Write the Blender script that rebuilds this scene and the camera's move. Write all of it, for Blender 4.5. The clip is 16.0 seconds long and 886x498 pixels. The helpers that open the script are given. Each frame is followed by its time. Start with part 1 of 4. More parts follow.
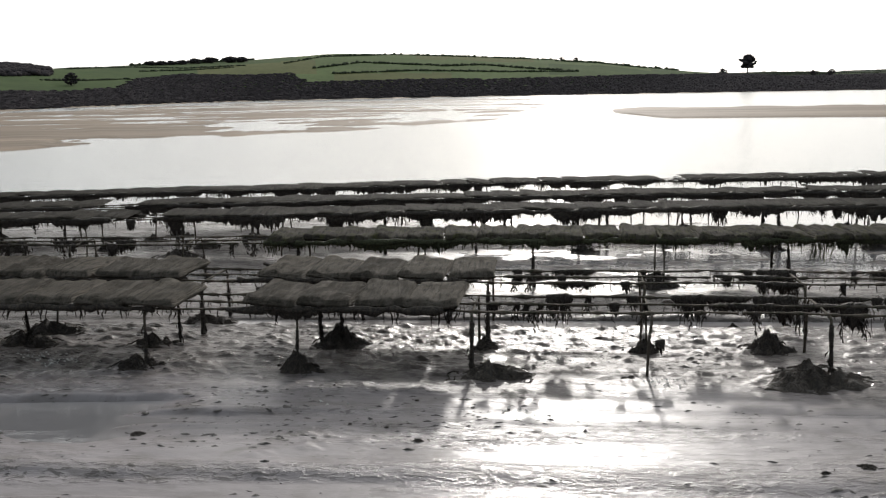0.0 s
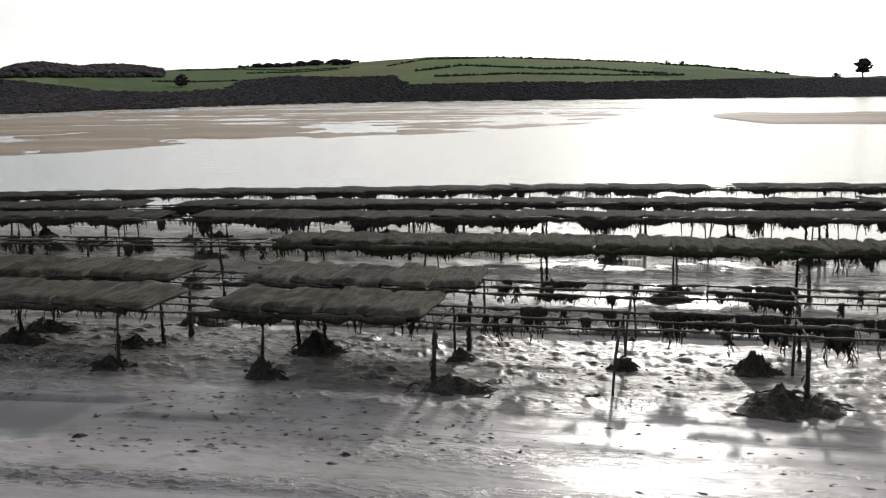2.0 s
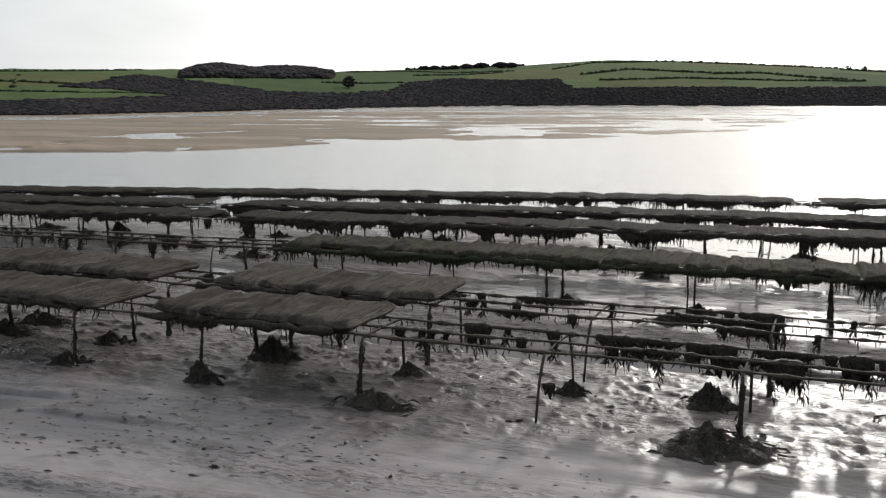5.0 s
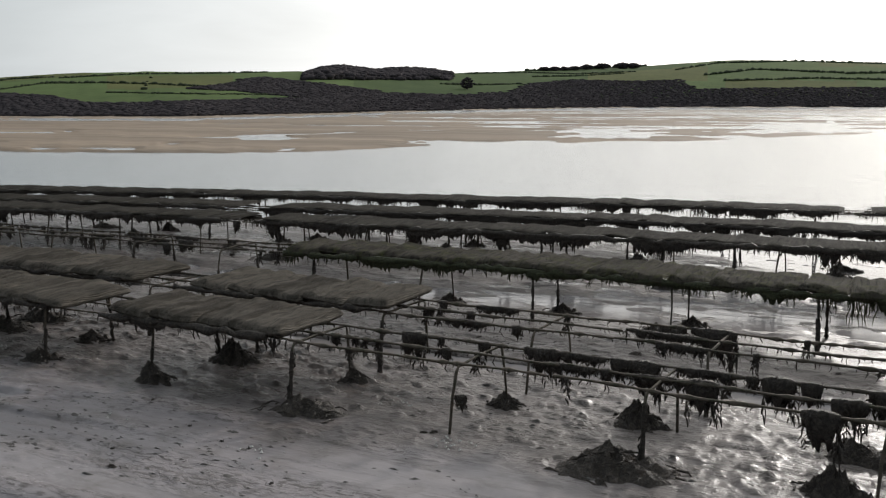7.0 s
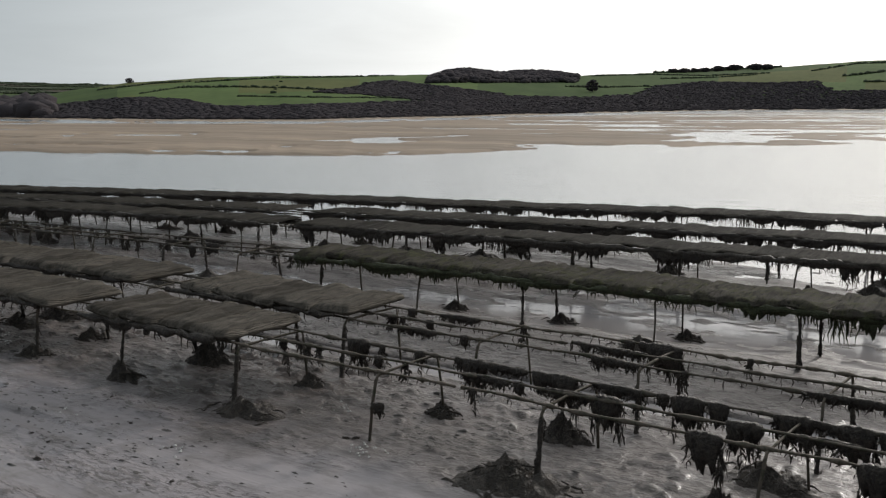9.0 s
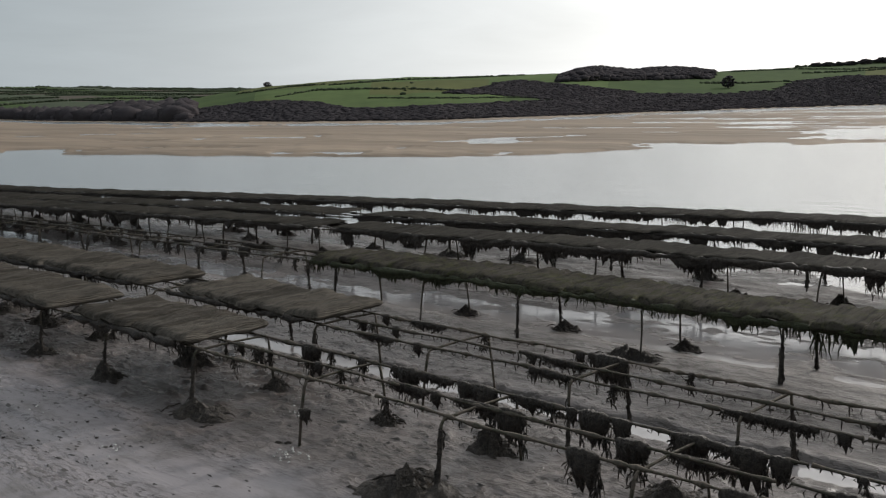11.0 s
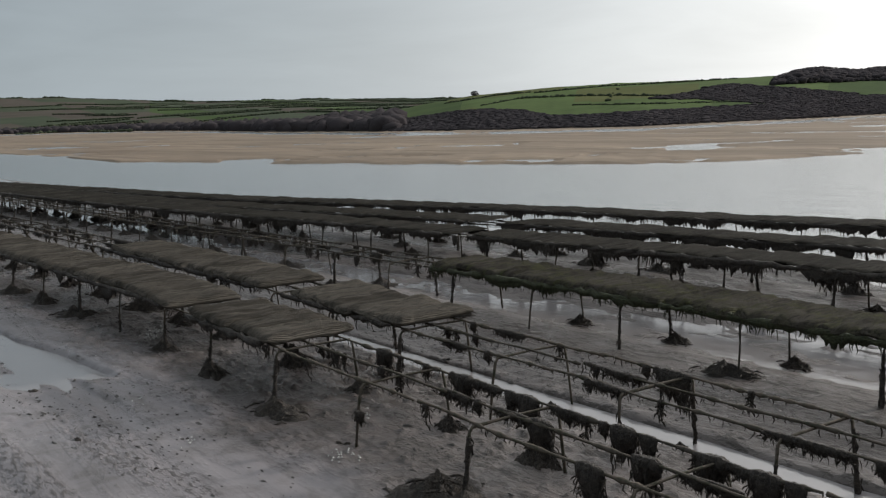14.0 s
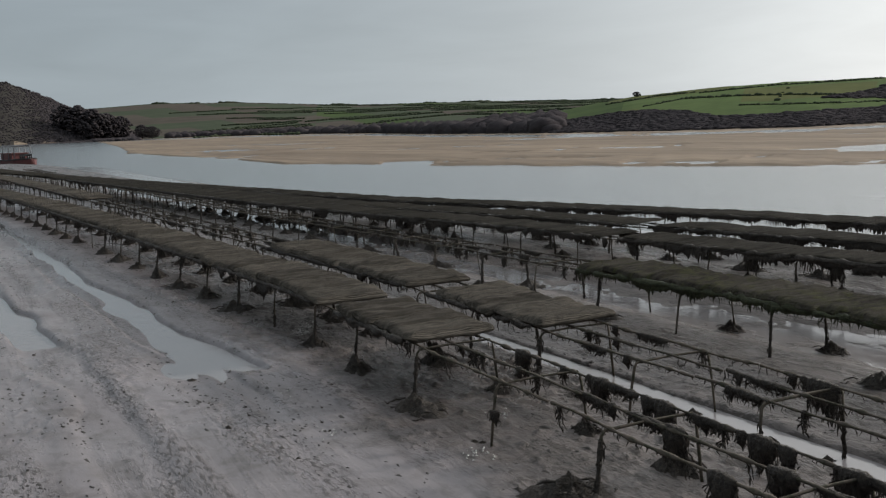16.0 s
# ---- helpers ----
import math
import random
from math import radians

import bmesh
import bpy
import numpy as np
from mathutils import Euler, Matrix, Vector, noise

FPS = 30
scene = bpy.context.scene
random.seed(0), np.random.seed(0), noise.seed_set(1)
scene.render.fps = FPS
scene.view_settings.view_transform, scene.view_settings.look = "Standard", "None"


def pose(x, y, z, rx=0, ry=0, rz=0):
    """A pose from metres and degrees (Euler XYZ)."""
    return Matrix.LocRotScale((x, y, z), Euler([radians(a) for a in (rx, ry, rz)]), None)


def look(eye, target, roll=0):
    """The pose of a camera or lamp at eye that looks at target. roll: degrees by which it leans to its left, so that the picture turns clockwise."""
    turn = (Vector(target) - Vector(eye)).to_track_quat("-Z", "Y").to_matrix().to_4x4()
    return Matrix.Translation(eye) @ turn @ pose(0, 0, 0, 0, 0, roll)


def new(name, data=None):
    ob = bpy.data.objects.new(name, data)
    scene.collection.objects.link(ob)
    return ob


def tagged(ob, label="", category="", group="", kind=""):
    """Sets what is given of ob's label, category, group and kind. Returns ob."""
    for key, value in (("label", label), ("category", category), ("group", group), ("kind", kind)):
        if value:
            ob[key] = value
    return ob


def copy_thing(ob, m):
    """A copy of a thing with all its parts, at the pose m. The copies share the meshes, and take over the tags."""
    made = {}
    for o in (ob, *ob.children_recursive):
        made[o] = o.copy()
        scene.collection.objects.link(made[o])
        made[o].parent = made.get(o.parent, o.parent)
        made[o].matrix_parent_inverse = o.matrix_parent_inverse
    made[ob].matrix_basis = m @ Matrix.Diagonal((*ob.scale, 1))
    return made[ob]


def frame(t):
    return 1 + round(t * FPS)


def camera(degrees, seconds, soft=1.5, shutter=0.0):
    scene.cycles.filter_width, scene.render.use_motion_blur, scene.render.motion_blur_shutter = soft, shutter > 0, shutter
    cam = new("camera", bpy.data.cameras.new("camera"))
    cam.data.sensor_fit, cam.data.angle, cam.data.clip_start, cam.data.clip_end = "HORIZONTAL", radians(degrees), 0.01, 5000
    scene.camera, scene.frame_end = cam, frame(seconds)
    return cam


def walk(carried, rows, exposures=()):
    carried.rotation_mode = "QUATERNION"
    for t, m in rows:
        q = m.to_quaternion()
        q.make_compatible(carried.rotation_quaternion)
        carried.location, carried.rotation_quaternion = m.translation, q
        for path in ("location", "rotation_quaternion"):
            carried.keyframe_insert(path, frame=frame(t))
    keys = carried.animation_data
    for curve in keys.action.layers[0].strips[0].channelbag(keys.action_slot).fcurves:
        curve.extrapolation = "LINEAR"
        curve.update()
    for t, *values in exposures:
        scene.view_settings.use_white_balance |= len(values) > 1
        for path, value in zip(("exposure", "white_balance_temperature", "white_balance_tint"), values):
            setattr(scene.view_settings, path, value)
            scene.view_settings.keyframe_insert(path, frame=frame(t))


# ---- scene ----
cam = camera(47.2, 16.0, soft=1.25)
PATH = [
    (0.0, (-0.000, 0.000, 2.617), (-0.000, 4.938, 1.833), -0.92),
    (0.5, (0.310, 0.062, 2.631), (0.189, 4.999, 1.846), -0.96),
    (1.0, (0.621, 0.125, 2.636), (0.376, 5.058, 1.855), -0.90),
    (1.5, (0.925, 0.192, 2.627), (0.553, 5.118, 1.856), -0.77),
    (2.0, (1.233, 0.271, 2.628), (0.737, 5.187, 1.864), -0.59),
    (2.5, (1.520, 0.365, 2.622), (0.901, 5.268, 1.864), -0.40),
    (3.0, (1.791, 0.485, 2.628), (1.048, 5.373, 1.878), -0.22),
    (3.5, (2.079, 0.613, 2.627), (1.210, 5.480, 1.879), -0.04),
    (4.0, (2.435, 0.745, 2.612), (1.428, 5.585, 1.865), 0.07),
    (6.5, (4.321, 1.407, 2.692), (2.621, 6.050, 1.949), -0.03),
    (7.0, (4.734, 1.552, 2.703), (2.890, 6.140, 1.962), 0.01),
    (7.5, (5.141, 1.699, 2.722), (3.156, 6.229, 1.984), 0.09),
    (8.0, (5.528, 1.845, 2.746), (3.399, 6.309, 2.012), 0.12),
    (8.5, (5.902, 1.996, 2.763), (3.632, 6.391, 2.031), 0.05),
    (9.0, (6.277, 2.182, 2.780), (3.870, 6.504, 2.052), -0.13),
    (11.5, (7.990, 3.310, 2.844), (4.894, 7.171, 2.127), -1.14),
    (12.0, (8.221, 3.479, 2.833), (4.996, 7.235, 2.130), -1.26),
    (12.5, (8.375, 3.625, 2.822), (5.027, 7.275, 2.137), -1.32),
    (13.0, (8.493, 3.752, 2.828), (5.020, 7.285, 2.149), -1.50),
    (13.5, (8.603, 3.860, 2.834), (5.011, 7.272, 2.161), -1.71),
    (14.0, (8.689, 3.928, 2.825), (4.974, 7.208, 2.162), -1.91),
    (14.5, (8.756, 3.988, 2.810), (4.917, 7.126, 2.161), -2.05),
    (15.0, (8.797, 4.009, 2.785), (4.839, 6.999, 2.153), -2.11),
    (15.5, (8.819, 4.029, 2.783), (4.746, 6.862, 2.160), -2.18),
    (16.0, (8.832, 4.047, 2.814), (4.645, 6.707, 2.189), -2.31),
]
SUN_BEARING, SUN_HEIGHT = 7.0, 21.0
walk(cam, [(t, look(eye, target, roll)) for t, eye, target, roll in PATH])

# ---- light: hazy bright sky with the sun low ahead ----
sun_way = Vector((math.sin(radians(SUN_BEARING)) * math.cos(radians(SUN_HEIGHT)), math.cos(radians(SUN_BEARING)) * math.cos(radians(SUN_HEIGHT)), math.sin(radians(SUN_HEIGHT))))
sun = new("sun", bpy.data.lights.new("sun", "SUN"))
sun.data.energy, sun.data.angle, sun.data.color = 2.4, radians(2.5), (1.0, 0.96, 0.91)
sun.matrix_world = look(sun_way * 60, (0, 0, 0))

world = bpy.data.worlds.new("hazy_sky")
scene.world = world
world.use_nodes = True


class Nodes:
    """Short hand for building a node tree."""

    def __init__(self, tree):
        self.tree, self.nodes, self.links = tree, tree.nodes, tree.links

    def add(self, kind, **inputs):
        n = self.nodes.new("ShaderNode" + kind)
        for key, value in inputs.items():
            self.put(n, key, value)
        return n

    def put(self, n, key, value):
        socket = n.inputs[int(key[1:])] if key[0] == "i" and key[1:].isdigit() else n.inputs[key.replace("_", " ")]
        if isinstance(value, bpy.types.NodeSocket):
            self.links.new(value, socket)
        elif isinstance(value, tuple) and len(value) == 3 and len(socket.default_value) == 4:
            socket.default_value = (*value, 1)
        else:
            socket.default_value = value

    def math(self, op, a, b=0.0, clamp=False):
        n = self.add("Math", i0=a, i1=b)
        n.operation, n.use_clamp = op, clamp
        return n.outputs[0]

    def mix(self, f, a, b, blend="MIX"):
        n = self.nodes.new("ShaderNodeMix")
        n.data_type, n.blend_type = "RGBA", blend
        for i, value in ((0, f), (6, a), (7, b)):
            if isinstance(value, bpy.types.NodeSocket):
                self.links.new(value, n.inputs[i])
            elif isinstance(value, tuple):
                n.inputs[i].default_value = (*value[:3], 1)
            else:
                n.inputs[i].default_value = value
        return n.outputs[2]

    def noise(self, at, scale, detail=4.0, rough=0.55, warp=0.0):
        n = self.add("TexNoise", Vector=at, Scale=scale, Detail=detail, Roughness=rough, Distortion=warp)
        return n.outputs[0]

    def ramp(self, f, *stops):
        n = self.add("ValToRGB", Fac=f)
        e = n.color_ramp.elements
        while len(e) < len(stops):
            e.new(0.5)
        for k, (p, c) in zip(e, stops):
            k.position, k.color = p, (*c, 1) if isinstance(c, tuple) else (c, c, c, 1)
        return n.outputs[0]

    def stretch(self, at, x, y, z, turn=0.0):
        n = self.add("Mapping", Vector=at, Scale=(x, y, z), Rotation=(0, 0, turn))
        return n.outputs[0]


w = Nodes(world.node_tree)
at = w.add("TexCoord").outputs["Generated"]
toward = w.add("VectorMath", i0=at, i1=tuple(sun_way))
toward.operation = "DOT_PRODUCT"
near_sun = w.math("POWER", w.math("MULTIPLY_ADD", toward.outputs["Value"], 0.5), 8.0)
half = near_sun.node.inputs[0].links[0].from_node
half.inputs[2].default_value = 0.5
cloud = w.noise(w.stretch(at, 1.6, 1.6, 9.0), 2.2, 6.0, 0.55, 0.6)
veil = w.math("MULTIPLY_ADD", cloud, 0.34)
veil.node.inputs[2].default_value = 0.83
grey = w.mix(near_sun, (0.318, 0.371, 0.409), (0.40, 0.396, 0.388))
glow = w.add("VectorMath", i0=(1.72, 1.69, 1.64), i1=near_sun)
glow.operation = "MULTIPLY"
added = w.add("VectorMath", i0=grey, i1=glow.outputs[0])
height = w.add("SeparateXYZ", Vector=at).outputs[2]
low_haze = w.math("POWER", w.math("SUBTRACT", 1.0, height, True), 7.0)
haze = w.math("MULTIPLY_ADD", low_haze, 0.22)
haze.node.inputs[2].default_value = 0.92
veil = w.math("MULTIPLY", veil, haze)
overhead = w.math("MULTIPLY_ADD", w.ramp(height, (0.2, 0.0), (0.9, 1.0)), 0.75)
overhead.node.inputs[2].default_value = 1.0
veil = w.math("MULTIPLY", veil, overhead)
tinted = w.add("VectorMath", i0=added.outputs[0], i1=veil)
tinted.operation = "MULTIPLY"
clear = w.add("TexSky")
clear.sky_type, clear.sun_disc = "NISHITA", False
clear.sun_elevation, clear.sun_rotation = radians(SUN_HEIGHT), radians(SUN_BEARING)
clear.air_density, clear.dust_density = 1.0, 2.0
clear_dim = w.add("VectorMath", i0=clear.outputs[0], i1=(0.06, 0.06, 0.06))
clear_dim.operation = "MULTIPLY"
back = w.nodes["Background"]
w.links.new(w.mix(0.12, tinted.outputs[0], clear_dim.outputs[0]), back.inputs[0])
back.inputs[1].default_value = 1.0


# ---- materials ----
def material(name):
    m = bpy.data.materials.new(name)
    m.use_nodes = True
    n = Nodes(m.node_tree)
    return m, n, n.nodes["Principled BSDF"]


def bumped(n, b, height, distance, strength=1.0):
    k = n.add("Bump", Height=height, Distance=distance, Strength=strength)
    n.links.new(k.outputs[0], b.inputs["Normal"])


def mud_material():
    m, n, b = material("wet_mud")
    at = n.add("TexCoord").outputs["Object"]
    rows = n.add("Mapping", Vector=at, Rotation=(0, 0, radians(6.7))).outputs[0]
    across = n.add("SeparateXYZ", Vector=rows).outputs[1]
    flow = n.stretch(rows, 0.55, 1.5, 1.0)
    patches = n.noise(flow, 0.40, 5.0, 0.6, 0.5)
    blotch = n.noise(rows, 2.2, 5.0, 0.62, 0.6)
    lumps = n.noise(flow, 6.5, 6.0, 0.64, 0.8)
    crumbs = n.noise(n.stretch(rows, 0.6, 1.5, 1.0), 15.0, 4.0, 0.62, 0.6)
    grain = n.noise(at, 90.0, 3.0, 0.6)
    # bluish lift in the track tones: sky sheen put into the colour
    track = n.mix(n.ramp(patches, (0.34, 0.0), (0.66, 1.0)), (0.156, 0.138, 0.139), (0.240, 0.214, 0.216))
    shaded_silt = n.mix(n.ramp(patches, (0.35, 0.0), (0.66, 1.0)), (0.094, 0.078, 0.072), (0.164, 0.140, 0.130))
    # dark mud plus painted-in row shade among the trestles, paler mud on the open track beside them
    edge = n.math("MULTIPLY_ADD", n.noise(rows, 0.7, 5.0, 0.65, 0.5), 2.6)
    edge.node.inputs[2].default_value = 7.0
    among = n.math("MULTIPLY", n.math("SUBTRACT", across, edge), 1.3, True)
    col = n.mix(among, track, shaded_silt)
    col = n.mix(n.math("MULTIPLY", n.ramp(blotch, (0.50, 0.0), (0.68, 1.0)), 0.55), col, (0.088, 0.074, 0.064))
    # dark flecks drawn out along the rows, thickest near the trestles
    fleck = n.noise(n.stretch(rows, 0.42, 1.5, 1.0), 5.0, 7.0, 0.68, 0.5)
    fleck = n.math("MULTIPLY", n.ramp(fleck, (0.535, 0.0), (0.570, 1.0)), n.math("MULTIPLY_ADD", among, 0.7))
    fleck.node.inputs[1].links[0].from_node.inputs[2].default_value = 0.22
    col = n.mix(n.math("MULTIPLY", fleck, 0.85), col, (0.046, 0.038, 0.033))
    # trodden, crumbly streaks along the track and a churned surface among the trestles
    streak = n.ramp(n.noise(n.stretch(rows, 0.16, 1.3, 1.0), 1.1, 4.0, 0.6, 0.3), (0.46, 0.0), (0.58, 1.0))
    churned = n.math("MAXIMUM", n.math("MULTIPLY", streak, 0.9), n.math("MULTIPLY", among, n.ramp(blotch, (0.38, 0.15), (0.60, 1.0))))
    specks = n.math("MULTIPLY", n.ramp(crumbs, (0.540, 0.0), (0.565, 1.0)), churned)
    col = n.mix(n.math("MULTIPLY", specks, 0.8), col, (0.048, 0.041, 0.036))
    n.put(b, "Base Color", n.mix(n.ramp(grain, (0.60, 0.0), (0.78, 0.18)), col, (0.075, 0.066, 0.060)))
    # a film of water that thins out on the lumps
    film = n.ramp(n.noise(flow, 0.55, 6.0, 0.66, 0.5), (0.40, 0.0), (0.62, 1.0))
    dull = n.math("MULTIPLY_ADD", film, 0.22)
    dull.node.inputs[2].default_value = 0.24
    n.put(b, "Roughness", n.math("MAXIMUM", dull, n.math("MULTIPLY", n.math("MAXIMUM", specks, fleck), 0.5)))
    n.put(b, "Specular IOR Level", 0.17)
    relief = n.math("MULTIPLY_ADD", churned, 0.16)
    relief.node.inputs[2].default_value = 0.040
    h = n.math("ADD", n.math("MULTIPLY", lumps, relief), n.math("MULTIPLY", n.math("MULTIPLY", n.ramp(crumbs, (0.48, 0.0), (0.60, 1.0)), churned), 0.045))
    h = n.math("ADD", h, n.math("MULTIPLY", grain, 0.004))
    bumped(n, b, h, 0.09, 1.0)
    return m


def sand_material():
    m, n, b = material("estuary_sand")
    at = n.add("TexCoord").outputs["Object"]
    big = n.noise(n.stretch(at, 0.15, 1.0, 1.0, radians(-30)), 0.10, 6.0, 0.6, 0.6)
    fine = n.noise(n.stretch(at, 0.12, 1.0, 1.0, radians(-30)), 0.45, 5.0, 0.65)
    col = n.mix(n.ramp(big, (0.35, 0.0), (0.65, 1.0)), (0.168, 0.126, 0.092), (0.268, 0.206, 0.150))
    col = n.mix(n.ramp(fine, (0.46, 0.0), (0.66, 0.75)), col, (0.125, 0.096, 0.071))
    n.put(b, "Base Color", col)
    n.put(b, "Roughness", 0.75)
    n.put(b, "Specular IOR Level", 0.09)
    bumped(n, b, fine, 0.25, 0.6)
    return m


def field_material(name, low, high, size=0.03):
    m, n, b = material(name)
    at = n.add("TexCoord").outputs["Object"]
    f = n.noise(at, size, 6.0, 0.65, 0.3)
    g = n.noise(n.stretch(at, 1.0, 0.3, 1.0, radians(30)), 0.5, 4.0, 0.6)
    col = n.mix(n.ramp(f, (0.33, 0.0), (0.67, 1.0)), low, high)
    n.put(b, "Base Color", n.mix(n.ramp(g, (0.5, 0.0), (0.75, 0.35)), col, tuple(0.6 * c for c in low)))
    n.put(b, "Roughness", 1.0)
    n.put(b, "Specular IOR Level", 0.02)
    return m


def leaf_material(name, low, high):
    m, n, b = material(name)
    at = n.add("TexCoord").outputs["Object"]
    each = n.add("NewGeometry").outputs["Random Per Island"]
    f = n.noise(at, 1.1, 4.0, 0.7)
    col = n.mix(each, low, high)
    n.put(b, "Base Color", n.mix(n.ramp(f, (0.4, 0.0), (0.65, 0.4)), col, tuple(0.85 * c for c in low)))
    n.put(b, "Roughness", 1.0)
    n.put(b, "Specular IOR Level", 0.02)
    bumped(n, b, n.noise(at, 1.6, 4.0, 0.8), 0.25, 1.0)
    return m


def water_material(name, wave, tint, rough, chop=0.08, ior=1.33):
    m, n, b = material(name)
    at = n.add("TexCoord").outputs["Object"]
    n.put(b, "Base Color", tint)
    n.put(b, "Roughness", rough)
    n.put(b, "IOR", ior)
    rip = n.noise(n.stretch(at, 0.35, 1.0, 1.0, radians(-15)), wave, 5.0, 0.6, 0.4)
    bumped(n, b, rip, chop, 0.5)
    return m


def bag_material(name, dim, slime_col):
    m, n, b = material(name)
    at = n.add("TexCoord").outputs["Object"]
    geo = n.add("NewGeometry")
    pick = n.math("FRACT", n.math("ADD", n.add("ObjectInfo").outputs["Random"], geo.outputs["Random Per Island"]))
    shift = n.add("CombineXYZ", X=n.math("MULTIPLY", pick, 13.0), Y=n.math("MULTIPLY", pick, 29.0), Z=n.math("MULTIPLY", pick, 7.0))
    at = n.add("VectorMath", i0=at, i1=shift.outputs[0]).outputs[0]
    col = n.mix(pick, tuple(dim * c for c in (0.075, 0.063, 0.051)), tuple(dim * c for c in (0.190, 0.162, 0.133)))
    slime = n.noise(at, 4.5, 6.0, 0.7, 0.8)
    col = n.mix(n.ramp(slime, (0.45, 0.0), (0.68, 0.85)), col, slime_col)
    # pale mud streaks that also put light along the bag's rolls into colour
    mud = n.noise(n.stretch(at, 1.7, 0.22, 1.0), 5.0, 4.0, 0.55, 0.25)
    col = n.mix(n.ramp(mud, (0.46, 0.0), (0.64, 0.6)), col, tuple(dim * c for c in (0.225, 0.194, 0.163)))
    net = n.add("TexWave", Vector=at, Scale=44.0, Distortion=0.8, Detail=1.0)
    net.bands_direction = "X"
    # fine lengthwise creases, their shade put into the colour as well as the bump
    shaded_fold = n.noise(n.stretch(at, 1.0, 0.07, 1.0), 30.0, 4.0, 0.6, 0.3)
    col = n.mix(n.ramp(shaded_fold, (0.50, 0.0), (0.66, 0.7)), col, tuple(dim * c for c in (0.045, 0.040, 0.033)))
    n.put(b, "Base Color", n.mix(n.math("MULTIPLY", net.outputs["Fac"], 0.35), col, (0.03, 0.027, 0.022)))
    n.put(b, "Roughness", 0.8)
    n.put(b, "Specular IOR Level", 0.03)
    h = n.math("ADD", n.math("MULTIPLY", net.outputs["Fac"], 0.22), n.math("ADD", n.math("MULTIPLY", shaded_fold, -1.2), n.math("MULTIPLY", slime, 1.3)))
    bumped(n, b, h, 0.04, 1.0)
    return m


def weed_material(name, low, high):
    m, n, b = material(name)
    at = n.add("TexCoord").outputs["Object"]
    each = n.add("NewGeometry").outputs["Random Per Island"]
    f = n.noise(at, 26.0, 6.0, 0.7, 1.2)
    n.put(b, "Base Color", n.mix(n.math("MULTIPLY", n.ramp(f, (0.42, 0.0), (0.66, 1.0)), n.math("MULTIPLY_ADD", each, 0.6)), low, high))
    n.put(b, "Roughness", 0.6)
    n.put(b, "Specular IOR Level", 0.22)
    bumped(n, b, f, 0.05, 1.0)
    return m


def iron_material():
    m, n, b = material("rusted_bar")
    at = n.add("TexCoord").outputs["Object"]
    f = n.noise(at, 18.0, 5.0, 0.65)
    each = n.add("ObjectInfo").outputs["Random"]
    col = n.mix(each, (0.070, 0.058, 0.048), (0.105, 0.084, 0.066))
    n.put(b, "Base Color", n.mix(n.ramp(f, (0.45, 0.0), (0.65, 1.0)), col, (0.035, 0.036, 0.022)))
    n.put(b, "Roughness", 0.8)
    n.put(b, "Specular IOR Level", 0.15)
    bumped(n, b, f, 0.012, 1.0)
    return m


def plain(name, col, rough=0.7, scale=6.0):
    m, n, b = material(name)
    at = n.add("TexCoord").outputs["Object"]
    f = n.noise(at, scale, 5.0, 0.6)
    n.put(b, "Base Color", n.mix(n.ramp(f, (0.35, 0.0), (0.7, 1.0)), tuple(0.55 * c for c in col), col))
    n.put(b, "Roughness", rough)
    return m


MUD, SAND = mud_material(), sand_material()
FIELDS = [field_material("pasture_bright", (0.066, 0.092, 0.036), (0.088, 0.120, 0.046)), field_material("pasture_deep", (0.048, 0.070, 0.029), (0.064, 0.090, 0.035)),
          # the distant pasture's greyed green has aerial haze put into its colour
          field_material("pasture_dry", (0.075, 0.085, 0.034), (0.10, 0.105, 0.042)), field_material("ploughed", (0.070, 0.060, 0.050), (0.094, 0.080, 0.066)), field_material("pasture_far", (0.052, 0.062, 0.042), (0.068, 0.080, 0.052))]
SCRUB = field_material("scrub_floor", (0.040, 0.036, 0.032), (0.055, 0.050, 0.044), 0.1)
LEAF, HEDGE = leaf_material("winter_wood", (0.050, 0.043, 0.045), (0.062, 0.054, 0.056)), leaf_material("hedge_leaf", (0.050, 0.060, 0.038), (0.070, 0.080, 0.050))
WATER = water_material("estuary_water", 1.4, (0.13, 0.14, 0.145), 0.16)
POOL = water_material("pool_water", 7.0, (0.215, 0.200, 0.198), 0.05, 0.006, 1.5)
BAG, BAG_GREEN, BAG_DARK, IRON = bag_material("mesh_bag", 1.05, (0.105, 0.093, 0.078)), bag_material("algae_bag", 0.58, (0.110, 0.114, 0.042)), bag_material("weedy_bag", 0.40, (0.044, 0.044, 0.030)), iron_material()
WEED, WEED_GREEN = weed_material("brown_weed", (0.036, 0.029, 0.025), (0.110, 0.090, 0.072)), weed_material("green_weed", (0.038, 0.040, 0.022), (0.110, 0.114, 0.054))
CRUMB = plain("dark_crumb", (0.050, 0.042, 0.036), 0.7, 30.0)
BARK, SHELL = plain("bark", (0.07, 0.055, 0.045)), plain("oyster_shell", (0.62, 0.60, 0.56), 0.5, 40.0)


